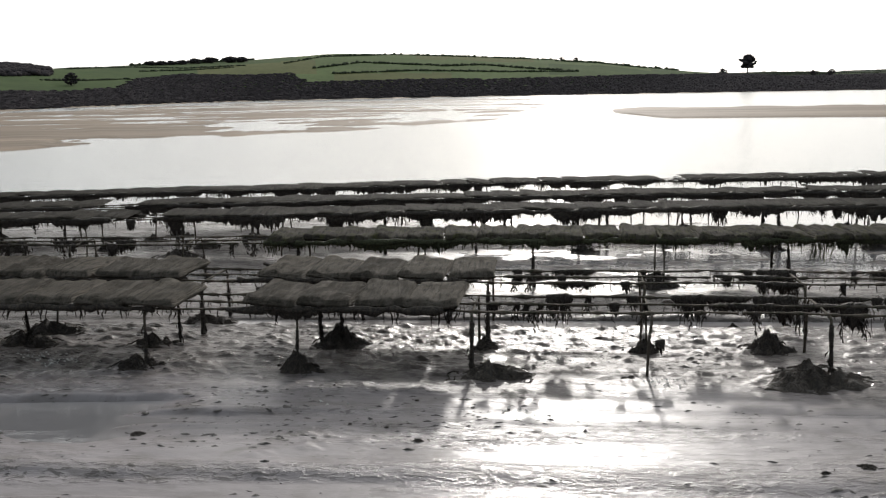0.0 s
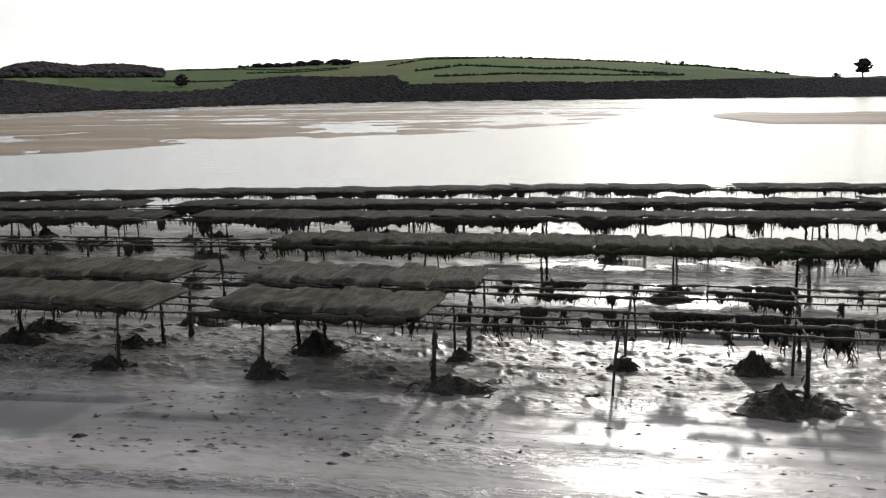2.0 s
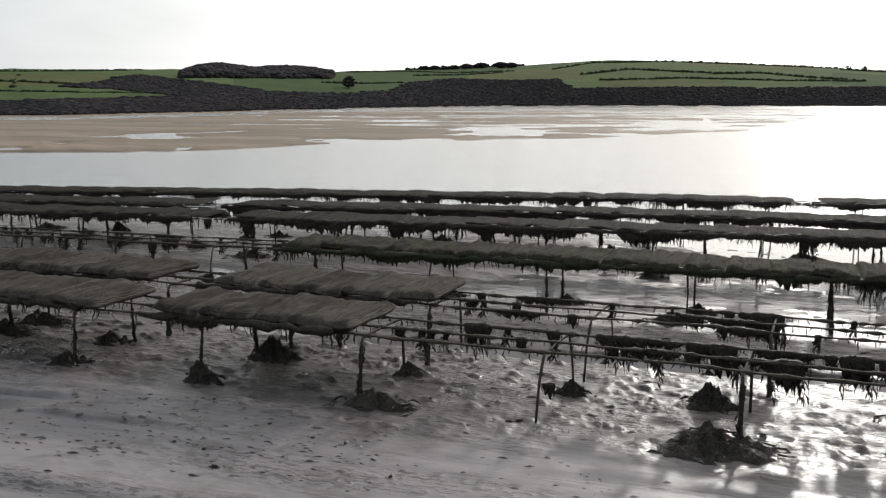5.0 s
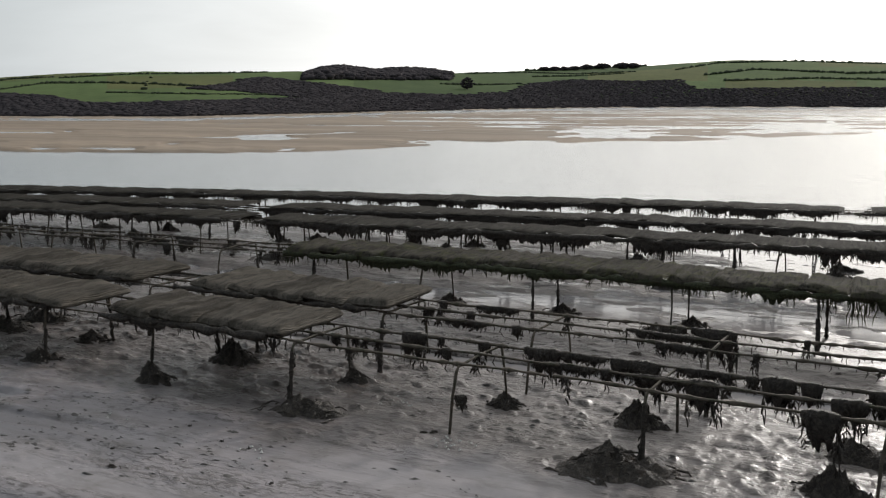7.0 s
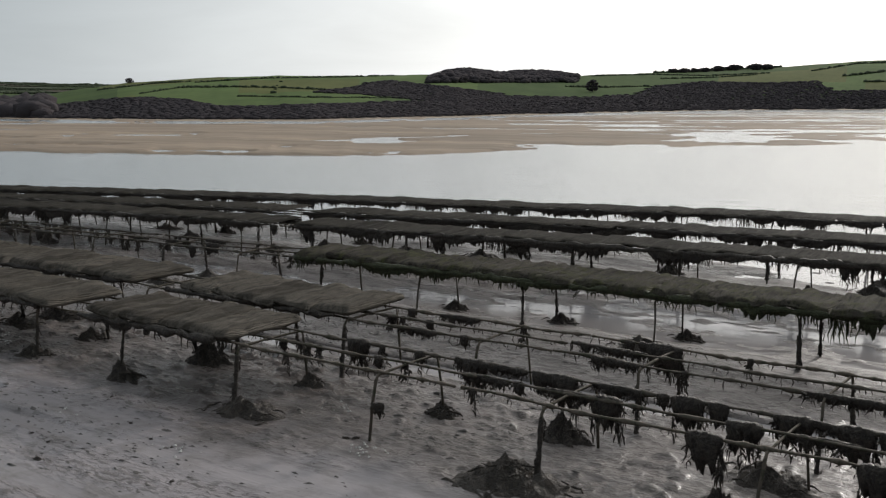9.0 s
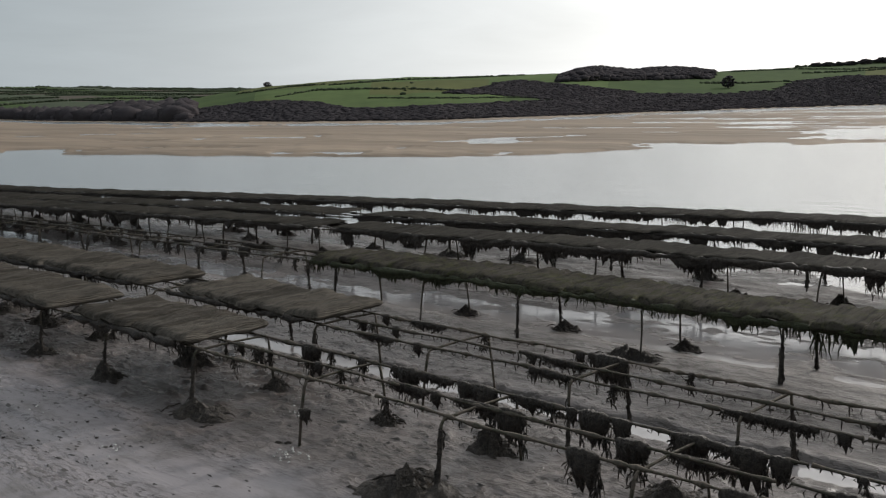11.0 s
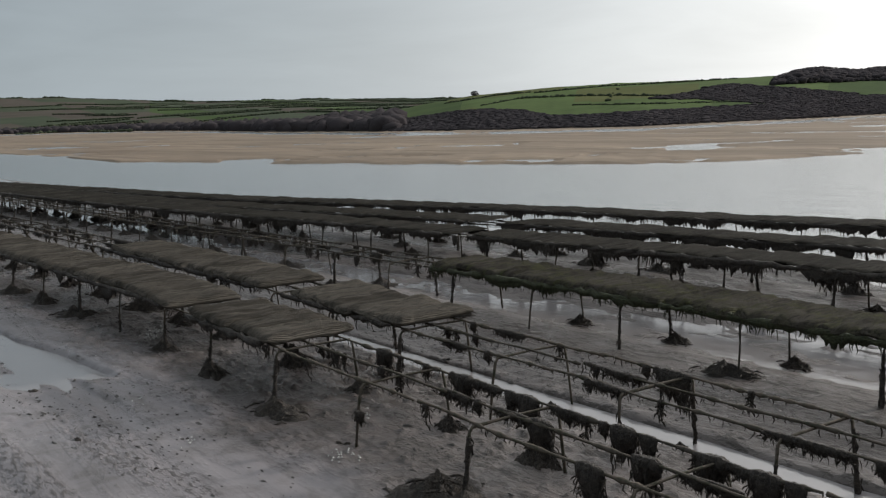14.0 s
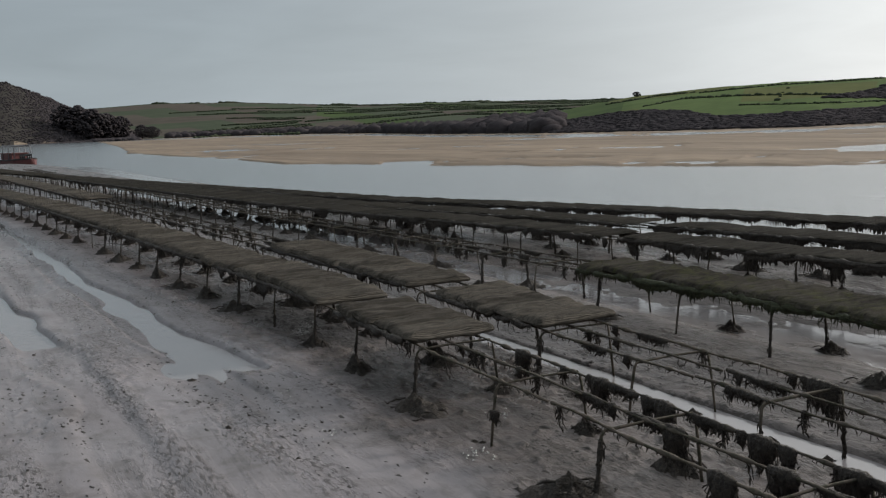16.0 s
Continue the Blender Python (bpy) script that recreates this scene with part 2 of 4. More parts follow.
# ---- tools for meshes ----
def soft_noise(x, y, seed=0):
    """Smooth value noise from -1 to 1 on arrays."""
    xi, yi = np.floor(x).astype(np.int64), np.floor(y).astype(np.int64)
    fx, fy = x - xi, y - yi
    fx, fy = fx * fx * (3 - 2 * fx), fy * fy * (3 - 2 * fy)

    def value(a, b):
        h = (a * 374761393 + b * 668265263 + seed * 974634777) & 0xFFFFFFFF
        h = ((h ^ (h >> 13)) * 1274126177) & 0xFFFFFFFF
        return ((h ^ (h >> 16)) & 0xFFFF) / 32767.5 - 1

    return (value(xi, yi) * (1 - fx) + value(xi + 1, yi) * fx) * (1 - fy) + (value(xi, yi + 1) * (1 - fx) + value(xi + 1, yi + 1) * fx) * fy


def layered(x, y, octaves=4, seed=0):
    total, gain = 0, 0.5
    for k in range(octaves):
        total = total + gain * soft_noise(x * 2 ** k, y * 2 ** k, seed + k)
        gain *= 0.5
    return total


def step(a, b, x):
    t = np.clip((x - a) / (b - a), 0, 1)
    return t * t * (3 - 2 * t)


class Shape:
    """Vertices and faces that are gathered and then made one mesh."""

    def __init__(self):
        self.v, self.f = [], []

    def add(self, v, f):
        k = len(self.v)
        self.v += [tuple(p) for p in v]
        self.f += [tuple(i + k for i in q) for q in f]

    def tube(self, line, radii, sides=6):
        line = [Vector(p) for p in line]
        if not hasattr(radii, "__len__"):
            radii = [radii] * len(line)
        rings = []
        for i, p in enumerate(line):
            way = (line[min(i + 1, len(line) - 1)] - line[max(i - 1, 0)]).normalized()
            a = way.orthogonal().normalized()
            if abs(way.z) < 0.9:
                a = way.cross(Vector((0, 0, 1))).normalized()
            b = way.cross(a)
            rings.append([p + radii[i] * (math.cos(t) * a + math.sin(t) * b) for t in (2 * math.pi * s / sides for s in range(sides))])
        v = [p for r in rings for p in r]
        f = [(i * sides + s, i * sides + (s + 1) % sides, (i + 1) * sides + (s + 1) % sides, (i + 1) * sides + s) for i in range(len(line) - 1) for s in range(sides)]
        f += [tuple(range(sides))[::-1], tuple((len(line) - 1) * sides + s for s in range(sides))]
        self.add(v, f)

    def mesh(self, name, mat, smooth=True):
        me = bpy.data.meshes.new(name)
        me.from_pydata(self.v, [], self.f)
        me.materials.append(mat)
        if smooth:
            me.shade_smooth()
        return me


def part(name, shape, mat, parent=None, label="", smooth=True):
    ob = new(name, shape.mesh(name, mat, smooth))
    ob.parent = parent
    if label:
        ob["label"] = label
    return ob


# ---- the plan: rows of trestles run along u, the water lies towards v ----
TURN = radians(-6.7)
OX, OY = 0.16, 9.15
EYE_X, EYE_Y = 4.5, 1.5


def place(u, v, z=0.0):
    return Vector((OX + u * math.cos(TURN) - v * math.sin(TURN), OY + u * math.sin(TURN) + v * math.cos(TURN), z))


def along(x, y):
    dx, dy = x - OX, y - OY
    return dx * math.cos(TURN) + dy * math.sin(TURN), -dx * math.sin(TURN) + dy * math.cos(TURN)


def table(b, pairs):
    return np.interp(b, [p[0] for p in pairs], [p[1] for p in pairs])


SHORE = ((-110, 590), (-85, 620), (-74, 700), (-66, 560), (-57, 300), (-50, 230), (-44, 205), (-36, 195), (-28, 230), (-20, 300), (-12, 370), (0, 400), (10, 420), (23, 460), (60, 520))
BANK = ((-110, 2000), (-77, 900), (-75, 400), (-73.6, 200), (-71, 160), (-66.5, 121), (-64, 103), (-52, 81), (-40, 70), (-30, 67), (-25, 73), (-18, 79), (-11, 85), (-6, 90), (-3, 98), (1, 112), (4, 165), (8, 330), (14, 385), (60, 480))
RIDGE = ((-60, -3), (-57, -0.5), (-53, 2.5), (-50, 5), (-47.5, 7.6), (-46, 9.3), (-43, 10.4), (-41, 11.4), (-38, 11.9), (-35, 12.1), (-31, 12.2), (-28, 12.3), (-25, 12.3), (-21, 11.9), (-17, 12.6),
         (-12, 13.8), (-9, 15.2), (-6, 16.4), (-3, 15.9), (0, 15.2), (6, 12.8), (8.2, 11.7), (12.5, 7.8), (15, 6.2), (20, 5.2), (30, 5), (60, 5))
FAR_RIDGE = ((-110, 10), (-80, 11.5), (-72.7, 13.6), (-68.6, 13.0), (-62, 10.3), (-56, 9.9), (-50, 8.8), (-45, 8.2), (-40, 7), (-20, 5), (8, 5), (12, 6), (17, 6.8), (20, 6.4), (30, 7), (60, 8))
HEAD = ((-120, 30), (-88, 27), (-80, 23.0), (-78.5, 18.5), (-77, 13), (-75.6, 8), (-74, 3), (-73, -2))


def bearing(x, y):
    return np.degrees(np.arctan2(x - EYE_X, y - EYE_Y)), np.hypot(x - EYE_X, y - EYE_Y)


def hill_height(b, r):
    d = table(b, SHORE)
    top_r = d + 190
    high = 2.7 + (table(b, RIDGE) - 2.7) * top_r / 400
    s = np.clip((r - d) / (top_r - d), 0, 1)
    hill = -0.9 + (high + 0.9) * (1 - (1 - s) ** 1.5) * np.where(high > -0.9, 1, 0)
    hill = np.where(r > top_r, high - 0.02 * (r - top_r), hill)
    far_r = 1350.0
    far_high = 2.7 + (table(b, FAR_RIDGE) - 2.7) * far_r / 400
    q = np.clip((r - d - 40) / (far_r - d - 40), 0, 1)
    far = -0.9 + (far_high + 0.9) * q ** 1.25
    far = np.where(r > far_r, far_high - 0.01 * (r - far_r), far)
    head_r = 800.0
    head_high = 2.7 + (table(b, HEAD) - 2.7) * head_r / 400
    h = np.clip((r - d) / (head_r - d), 0, 1)
    head = np.where(b < -72.5, -0.9 + (head_high + 0.9) * h ** 0.9, -5)
    head = np.where(r > head_r, head - 0.05 * (r - head_r), head)
    return np.maximum(np.maximum(hill, far), head) + 0.5 * layered(b * 0.7, r / 60, 3, 40) * step(0, 60, r - d)


def mud_height(x, y):
    u, v = along(x, y)
    z = -0.012 * np.clip(v, 0, 14)
    calm = step(-0.6, -1.4, v)  # the track is smoother than the mud among the rows
    z = z + (0.020 - 0.006 * calm) * layered(u * 0.5, v * 0.9, 3, 1) + (0.018 - 0.011 * calm) * layered(u * 1.7 + v * 0.4, v * 3.2, 4, 5) + (0.004 - 0.0025 * calm) * soft_noise(u * 9, v * 13, 9)
    rough = np.maximum(step(-0.15, 0.2, layered(u * 0.45, v * 0.7, 3, 71)), 0.9 * step(-0.9, 0.0, v) * step(2.4, 1.9, v))
    z = z + rough * (1 - 0.45 * calm + 0.8 * step(-0.6, 0.2, v) * step(2.4, 1.9, v)) * (0.018 * step(0.12, 0.5, layered(u * 5.5 + 0.8 * v, v * 9, 3, 73)) + 0.009 * step(0.2, 0.5, layered(u * 13, v * 19, 2, 79)))
    # wheel ruts with standing water in front of the rows, and a straight gully behind the second row
    wob = 0.10 * soft_noise(u * 0.35, u * 0 + 3.1, 12) + 0.05 * soft_noise(u * 1.7, u * 0, 15)
    rut = np.interp(u, (-60, -25, -19, -12.5, -8, -4.5, -2.5), (-4.2, -2.64, -2.25, -1.97, -1.68, -1.42, -1.08))
    half = np.interp(u, (-30, -12.5, -8, -4, -2.3), (0.10, 0.14, 0.25, 0.26, 0.20)) * (1 + 0.25 * soft_noise(u * 0.9, u * 0, 14))
    for centre, wide, deep in ((rut + wob, half, 0.10 * step(-2.1, -2.9, u)), (rut - 1.72 - wob, half * 1.15, 0.10 * step(-5.2, -5.9, u) * step(-11.5, -9.5, u) + 0.03), (rut - 0.34 + wob, 0.12, 0.035 * step(0.5, -2, u)),
                               (2.13 + 0.025 * u + 0.4 * wob, 0.16, 0.105 * step(-3.5, -1.5, u) + 0.03)):
        away = np.abs(v - centre) / wide
        z = z * (1 - 0.6 * step(1.4, 0.9, away)) - deep * step(1.35, 0.75, away) + 0.009 * (deep > 0.02) * np.exp(-((away - 1.75) / 0.35) ** 2)
    z = z + 0.030 * step(2.35, 2.7, v) * step(5.0, 4.5, v - 0.03 * u)
    # broken, puddled mud beside the third row and beyond it
    hummock = layered(u * 1.5 + 0.3 * v, v * 3.2, 4, 81)
    puddled = step(4.55, 5.15, v - 0.03 * u) * np.where(u < -3.5, step(6.1, 5.6, v - 0.03 * u), step(8.0, 7.2, v - 0.09 * u))
    z = z * (1 - puddled) + puddled * (-0.096 + 0.036 * hummock + 0.012 * soft_noise(u * 6, v * 10, 85))
    z = z + (0.035 * step(5.9, 6.4, v - 0.03 * u) + 0.05 * step(8.0, 8.6, v - 0.09 * u)) * step(3.0, -4.0, u) * step(13.2, 12.4, v - 0.14 * u)
    z = z - 0.085 * np.exp(-((u + 3.0) / 0.85) ** 2 - ((v + 1.72) / 0.40) ** 2)
    w = v - 0.14 * u * step(4, 12, v) + 0.25 * np.clip(-u - 75, 0, 200)
    z = z + 0.045 * hummock * step(8.0, 9.0, w) * step(13.4, 12.6, w)
    z = z - 0.05 * step(8.0, 10.5, w) - 0.85 * step(13.2, 17.5, w) - 0.9 * step(17, 30, w)
    return z


def bank_height(b, r):
    edge = table(b, BANK) * (1 + 0.035 * layered(b * 0.35, b * 0, 4, 60))
    d = table(b, SHORE)
    wetter = 0.15 * step(-32, 0, b)
    pools = step(0.0, 0.07, layered(b * 0.20 + r * 0.004, r / 6.0, 4, 21) - 0.25 + 0.29 * step(-36, -4, b))
    flat = -0.86 - 0.6 * wetter - 0.24 * pools + 0.10 * layered(b * 0.9, r / 26, 3, 25)
    z = -1.7 + (flat + 1.7) * step(-1.5, 3.5, r - edge)
    side = -1.7 + 0.86 * step(0, 3, r - 108 - 30 * step(11, 6.5, b)) * step(168, 158, r + 8 * soft_noise(b * 0.5, b * 0, 33)) * step(6.3, 8.5, b)
    z = np.maximum(z, side)
    z = z - 0.16 * step(d * 0.80, d * 0.86, r) * step(d * 0.97, d * 0.93, r)
    return z


def ground_height(x, y):
    b, r = bearing(x, y)
    u, v = along(x, y)
    near = mud_height(x, y)
    d = table(b, SHORE)
    z = np.where((v > 30) | (r > 60), np.maximum(np.where(v < 45, near, -1.7), np.where(v > 12, bank_height(b, r), near)), near)
    z = np.where((r > d) & (b > -100) & (b < 70), np.maximum(hill_height(b, r), -0.9), z)
    return z


def ground_z(x, y):
    return float(ground_height(np.array([float(x)]), np.array([float(y)]))[0])


def build_ground():
    fine = np.radians(np.linspace(-98, 52, 960))
    rest = np.radians(np.linspace(52, 262, 44))[1:-1]
    turns = np.concatenate([fine, rest])
    radii = np.concatenate([np.linspace(0.004, 4, 26), np.linspace(4, 14, 240)[1:], np.linspace(14, 20, 70)[1:], np.geomspace(20, 400, 210)[1:], np.geomspace(400, 1500, 90)[1:], np.geomspace(1500, 4600, 8)[1:]])
    a, r = np.meshgrid(turns, radii)
    x, y = EYE_X + r * np.sin(a), EYE_Y + r * np.cos(a)
    z = ground_height(x, y)
    n, m = x.shape
    v = np.stack([x, y, z], -1).reshape(-1, 3)
    i, j = np.meshgrid(np.arange(n - 1), np.arange(m), indexing="ij")
    k = (j + 1) % m
    quads = np.stack([i * m + j, i * m + k, (i + 1) * m + k, (i + 1) * m + j], -1).reshape(-1, 4)[:, ::-1]
    me = bpy.data.meshes.new("ground")
    me.vertices.add(len(v))
    me.vertices.foreach_set("co", v.ravel())
    me.loops.add(quads.size)
    me.loops.foreach_set("vertex_index", quads.ravel().astype(np.int32))
    me.polygons.add(len(quads))
    me.polygons.foreach_set("loop_start", np.arange(0, quads.size, 4, dtype=np.int32))
    for mat in (MUD, SAND, *FIELDS, SCRUB):
        me.materials.append(mat)
    mid = v[quads].mean(1)
    b, rr = bearing(mid[:, 0], mid[:, 1])
    d = table(b, SHORE)
    u, vv = along(mid[:, 0], mid[:, 1])
    slot = np.where((vv > 40) | ((vv > 19) & (u < -40)), 1, 0)
    up = np.clip((rr - d) / 190, 0, 6)
    parcel = (np.floor((b + 0.9 * np.floor(up * 3)) / 6.5).astype(int) * 7 + np.floor(up * 3).astype(int) * 13) % 11
    green = 2 + np.array([0, 1, 0, 1, 2, 1, 0, 1, 0, 1, 2])[parcel]
    strips = (np.floor((b + 0.01 * rr) / 2.6).astype(int) * 5 + np.floor(rr / 95).astype(int) * 3) % 9
    away = 2 + np.array([4, 3, 4, 1, 4, 4, 1, 3, 4])[strips]
    away = np.where(b < -64, 2 + np.array([3, 4, 3, 4, 3, 3, 4, 3, 4])[strips], away)
    land = (rr > d) & (b > -100) & (b < 70)
    slot = np.where(land, np.where((rr < d + 195) & (b > -58), green, away), slot)
    slot = np.where(land & ((rr < d + 22) | ((b < -73) & (rr < 830))), 7, slot)
    me.polygons.foreach_set("material_index", slot.astype(np.int32))
    me.polygons.foreach_set("use_smooth", np.ones(len(quads), dtype=bool))
    me.update()
    me.validate()
    return tagged(new("ground", me), "grey wet tidal mud, tan sand flats and green fields", "ground", kind="structure")


build_ground()


def sheet(name, corners, mat, label):
    me = bpy.data.meshes.new(name)
    me.from_pydata([tuple(c) for c in corners], [], [tuple(range(len(corners)))])
    me.materials.append(mat)
    return tagged(new(name, me), label, "water", kind="structure")


sheet("water", [place(-4500, -60, -1), place(4500, -60, -1), place(4500, 3000, -1), place(-4500, 3000, -1)], WATER, "calm grey estuary water at low tide")
sheet("pool_water_1", [place(-60, -6, -0.052), place(20, -6, -0.052), place(20, 3.2, -0.052), place(-60, 3.2, -0.052)], POOL, "thin standing water in the ruts of the mud")
sheet("pool_water_2", [place(-90, 2.2, -0.088), place(0, 4.55, -0.088), place(40, 5.75, -0.088), place(40, 8.2, -0.088), place(-90, 8.2, -0.088)], POOL, "thin standing water between the trestle rows")
sheet("pool_water_3", [place(-48, 5.0, -0.165), place(-30, 6.4, -0.165), place(0, 8.25, -0.165), place(26, 9.5, -0.165), place(26, 17.0, -0.165), place(0, 13.4, -0.165), place(-48, 6.75, -0.165)], POOL, "shallow water lying beside the outer trestle rows")


# ---- oyster trestles ----
class Row:
    def __init__(self, v, slope, height, rails, inner=0.0, outer=0.0):
        self.v, self.slope, self.height, self.rails, self.inner, self.outer = v, slope, height, rails, inner, outer

    def line(self, u):
        """The row's front line: straight beside the track, bending landward at its far end."""
        far = max(0.0, -4.0 - u)
        return self.v + self.slope * u - self.inner * (0.065 * far + 0.0005 * far * far) - self.outer * (1.9 * (1 - math.exp(min(0.0, u) / 14)) + 1.3 * float(step(7.0, 20.0, -u)) + 0.03 * max(0.0, -20 - u))

    def at(self, u, dv=0.0, z=0.0):
        return place(u, self.line(u) + dv, z)

    def turn(self, u):
        return math.degrees(TURN + math.atan(self.line(u + 0.5) - self.line(u - 0.5)))


ROWS = [Row(0.0, 0.0, 0.575, 3, 1.0), Row(1.42, 0.0, 0.575, 3, 0.7), Row(4.25, 0.03, 0.575, 3, 0.0, 0.3), Row(7.45, 0.09, 0.575, 3, 0.0, 0.5), Row(9.55, 0.11, 0.575, 3, 0.0, 0.75), Row(12.1, 0.14, 0.60, 3, 0.0, 1.0)]
DEEP = 0.86  # from the front legs to the back legs
random.seed(11)


def weed_strand(shape, top, length, width, lean=0.3, sides=3):
    p, line, radii = Vector(top), [], []
    n = 4 if length > 0.12 else 3
    dx, dy = random.uniform(-lean, lean), random.uniform(-lean, lean)
    for i in range(n):
        t = i / (n - 1)
        line.append(p + Vector((dx * t * length + random.uniform(-1, 1) * 0.02, dy * t * length + random.uniform(-1, 1) * 0.02, -t * length)))
        radii.append(0.6 * width * (0.55 + 0.9 * math.sin(math.pi * min(1, t * 0.9 + 0.15))) * (1 if i < n - 1 else 0.25))
    shape.tube(line, radii, sides)


def wrap(shape, fringe, line, radius, taper=0.0):
    """Weed grown round a bar: a lumpy sleeve with short tails, thicker at its start where it tapers."""
    fine = []
    for a, b in zip(line, line[1:]):
        fine += [a.lerp(b, k / 4) for k in range(4)]
    fine.append(line[-1])
    shape.tube(fine, [radius * random.uniform(0.55, 1.25) * (1 + taper * (1 - k / (len(fine) - 1)) ** 2) for k in range(len(fine))], 7)
    for p in fine:
        weed_strand(fringe, p + Vector((random.uniform(-1, 1) * radius, random.uniform(-1, 1) * radius, 0)), random.uniform(0.05, 0.14), random.uniform(0.006, 0.013))


def weed_curtain(shape, wide, drop, thick, seed):
    """A ragged drape of matted weed, closed on all sides, with an uneven hem."""
    cols, rows = max(8, int(wide * 110)), 6
    v, f = [], []
    for side in (-1, 1):
        for i in range(cols + 1):
            x = (i / cols * 2 - 1) * wide
            env = max(0.0, 1 - abs(x / wide) ** 3)
            hem = drop * env * (0.30 + 0.45 * noise.noise(Vector((x * 14, seed, 0))) + 0.75 * max(0.0, noise.noise(Vector((x * 37, seed, 3.0))) + 0.15) + random.uniform(0, 0.55)) + 0.012
            for k in range(rows):
                t = k / (rows - 1)
                g = thick * (0.15 + env) * math.sin(math.pi * min(1.0, 0.10 + 0.90 * t)) ** 0.7 * (0.7 + 0.9 * abs(noise.noise(Vector((x * 30, t * 3, seed + side)))))
                v.append((x + random.uniform(-0.004, 0.004), side * g + 0.02 * t * noise.noise(Vector((x * 9, seed, 8.0))), thick * (0.1 + 0.5 * env) * (0.6 + 0.8 * abs(noise.noise(Vector((x * 25, seed, 6.0))))) - t * (hem + thick * 0.8) + random.uniform(-0.004, 0.004)))
    n = (cols + 1) * rows
    for i in range(cols):
        for k in range(rows - 1):
            a = i * rows + k
            f += [(a, a + rows, a + rows + 1, a + 1), (n + a, n + a + 1, n + a + rows + 1, n + a + rows)]
        f += [(i * rows, n + i * rows, n + (i + 1) * rows, (i + 1) * rows), (i * rows + rows - 1, (i + 1) * rows + rows - 1, n + (i + 1) * rows + rows - 1, n + i * rows + rows - 1)]
    for e in (0, cols * rows):
        f += [(e + k, e + k + 1, n + e + k + 1, n + e + k) for k in range(rows - 1)]
    shape.add(v, f)


def make_trestle(height, weedy):
    """Two bent hoops that carry three long bars."""
    root, fringe = new("oyster_trestle"), Shape()
    for x in (0.8, 2.4):
        x += random.uniform(-0.06, 0.06)
        lean, splay, knock = random.uniform(-0.05, 0.05), random.uniform(0.02, 0.09), random.uniform(-0.05, 0.05)
        s = Shape()
        h = height - 0.014
        front = [Vector((x + lean + knock, -splay, -0.22)), Vector((x + lean * 0.4 + random.uniform(-0.012, 0.012), -splay * 0.3, h * 0.55)), Vector((x, 0.0, h - 0.05)), Vector((x, 0.03, h - 0.012))]
        rear = [Vector((x - lean, DEEP + splay, -0.22)), Vector((x - lean * 0.4, DEEP + splay * 0.3, h * 0.55)), Vector((x, DEEP, h - 0.05)), Vector((x, DEEP - 0.03, h - 0.012))]
        s.tube(front + [Vector((x, DEEP * 0.5, h + random.uniform(-0.01, 0.004)))] + rear[::-1], [random.uniform(0.010, 0.0145) for _ in range(9)], 6)
        hoop = part("hoop", s, IRON, root)
        for leg in (front, rear):
            if random.random() < weedy:
                q = Shape()
                a, b = leg[0].lerp(leg[1], 0.30), leg[1].lerp(leg[2], random.uniform(-0.3, 0.9))
                wrap(q, fringe, [a, a.lerp(b, 0.33), a.lerp(b, 0.66), b], random.uniform(0.013, 0.022), random.uniform(0.5, 1.5))
                part("weed_wrap", q, WEED, hoop, "dark seaweed grown round the leg")
    for k in range(3):
        y = 0.06 + k * (DEEP - 0.16) / 2 + random.uniform(-0.025, 0.025)
        s = Shape()
        ends = (random.uniform(-0.02, 0.05), 3.2 - random.uniform(-0.02, 0.06))
        line = [Vector((ends[0] + (ends[1] - ends[0]) * t / 12, y + 0.012 * math.sin(t * 0.9 + k), height + 0.006 * math.sin(t * 1.3 + 2 * k) - 0.012 * math.sin(math.pi * t / 12))) for t in range(13)]
        fine = [line[0].lerp(line[-1], 0)] + [a.lerp(b, q) for a, b in zip(line, line[1:]) for q in (0.25, 0.5, 0.75, 1.0)]
        s.tube(fine, [random.uniform(0.008, 0.012) + (random.uniform(0.004, 0.014) if random.random() < 0.30 else 0) for _ in fine], 6)
        for p in fine:
            weed_strand(fringe, p + Vector((random.uniform(-0.03, 0.03), 0, 0)), random.uniform(0.02, 0.05) + 0.07 * random.random() ** 4, random.uniform(0.005, 0.010), 0.3)
        rail = part("rail", s, IRON, root)
        if random.random() < weedy:
            q = Shape()
            i = random.randrange(0, 8)
            wrap(q, fringe, line[i:i + random.randrange(3, 5)], random.uniform(0.013, 0.022))
            part("weed_wrap", q, WEED, rail, "dark seaweed grown along the bar")
    tagged(part("weed_fringe", fringe, WEED, root), "short dark strands of seaweed on the bars", kind="stuff")
    return root


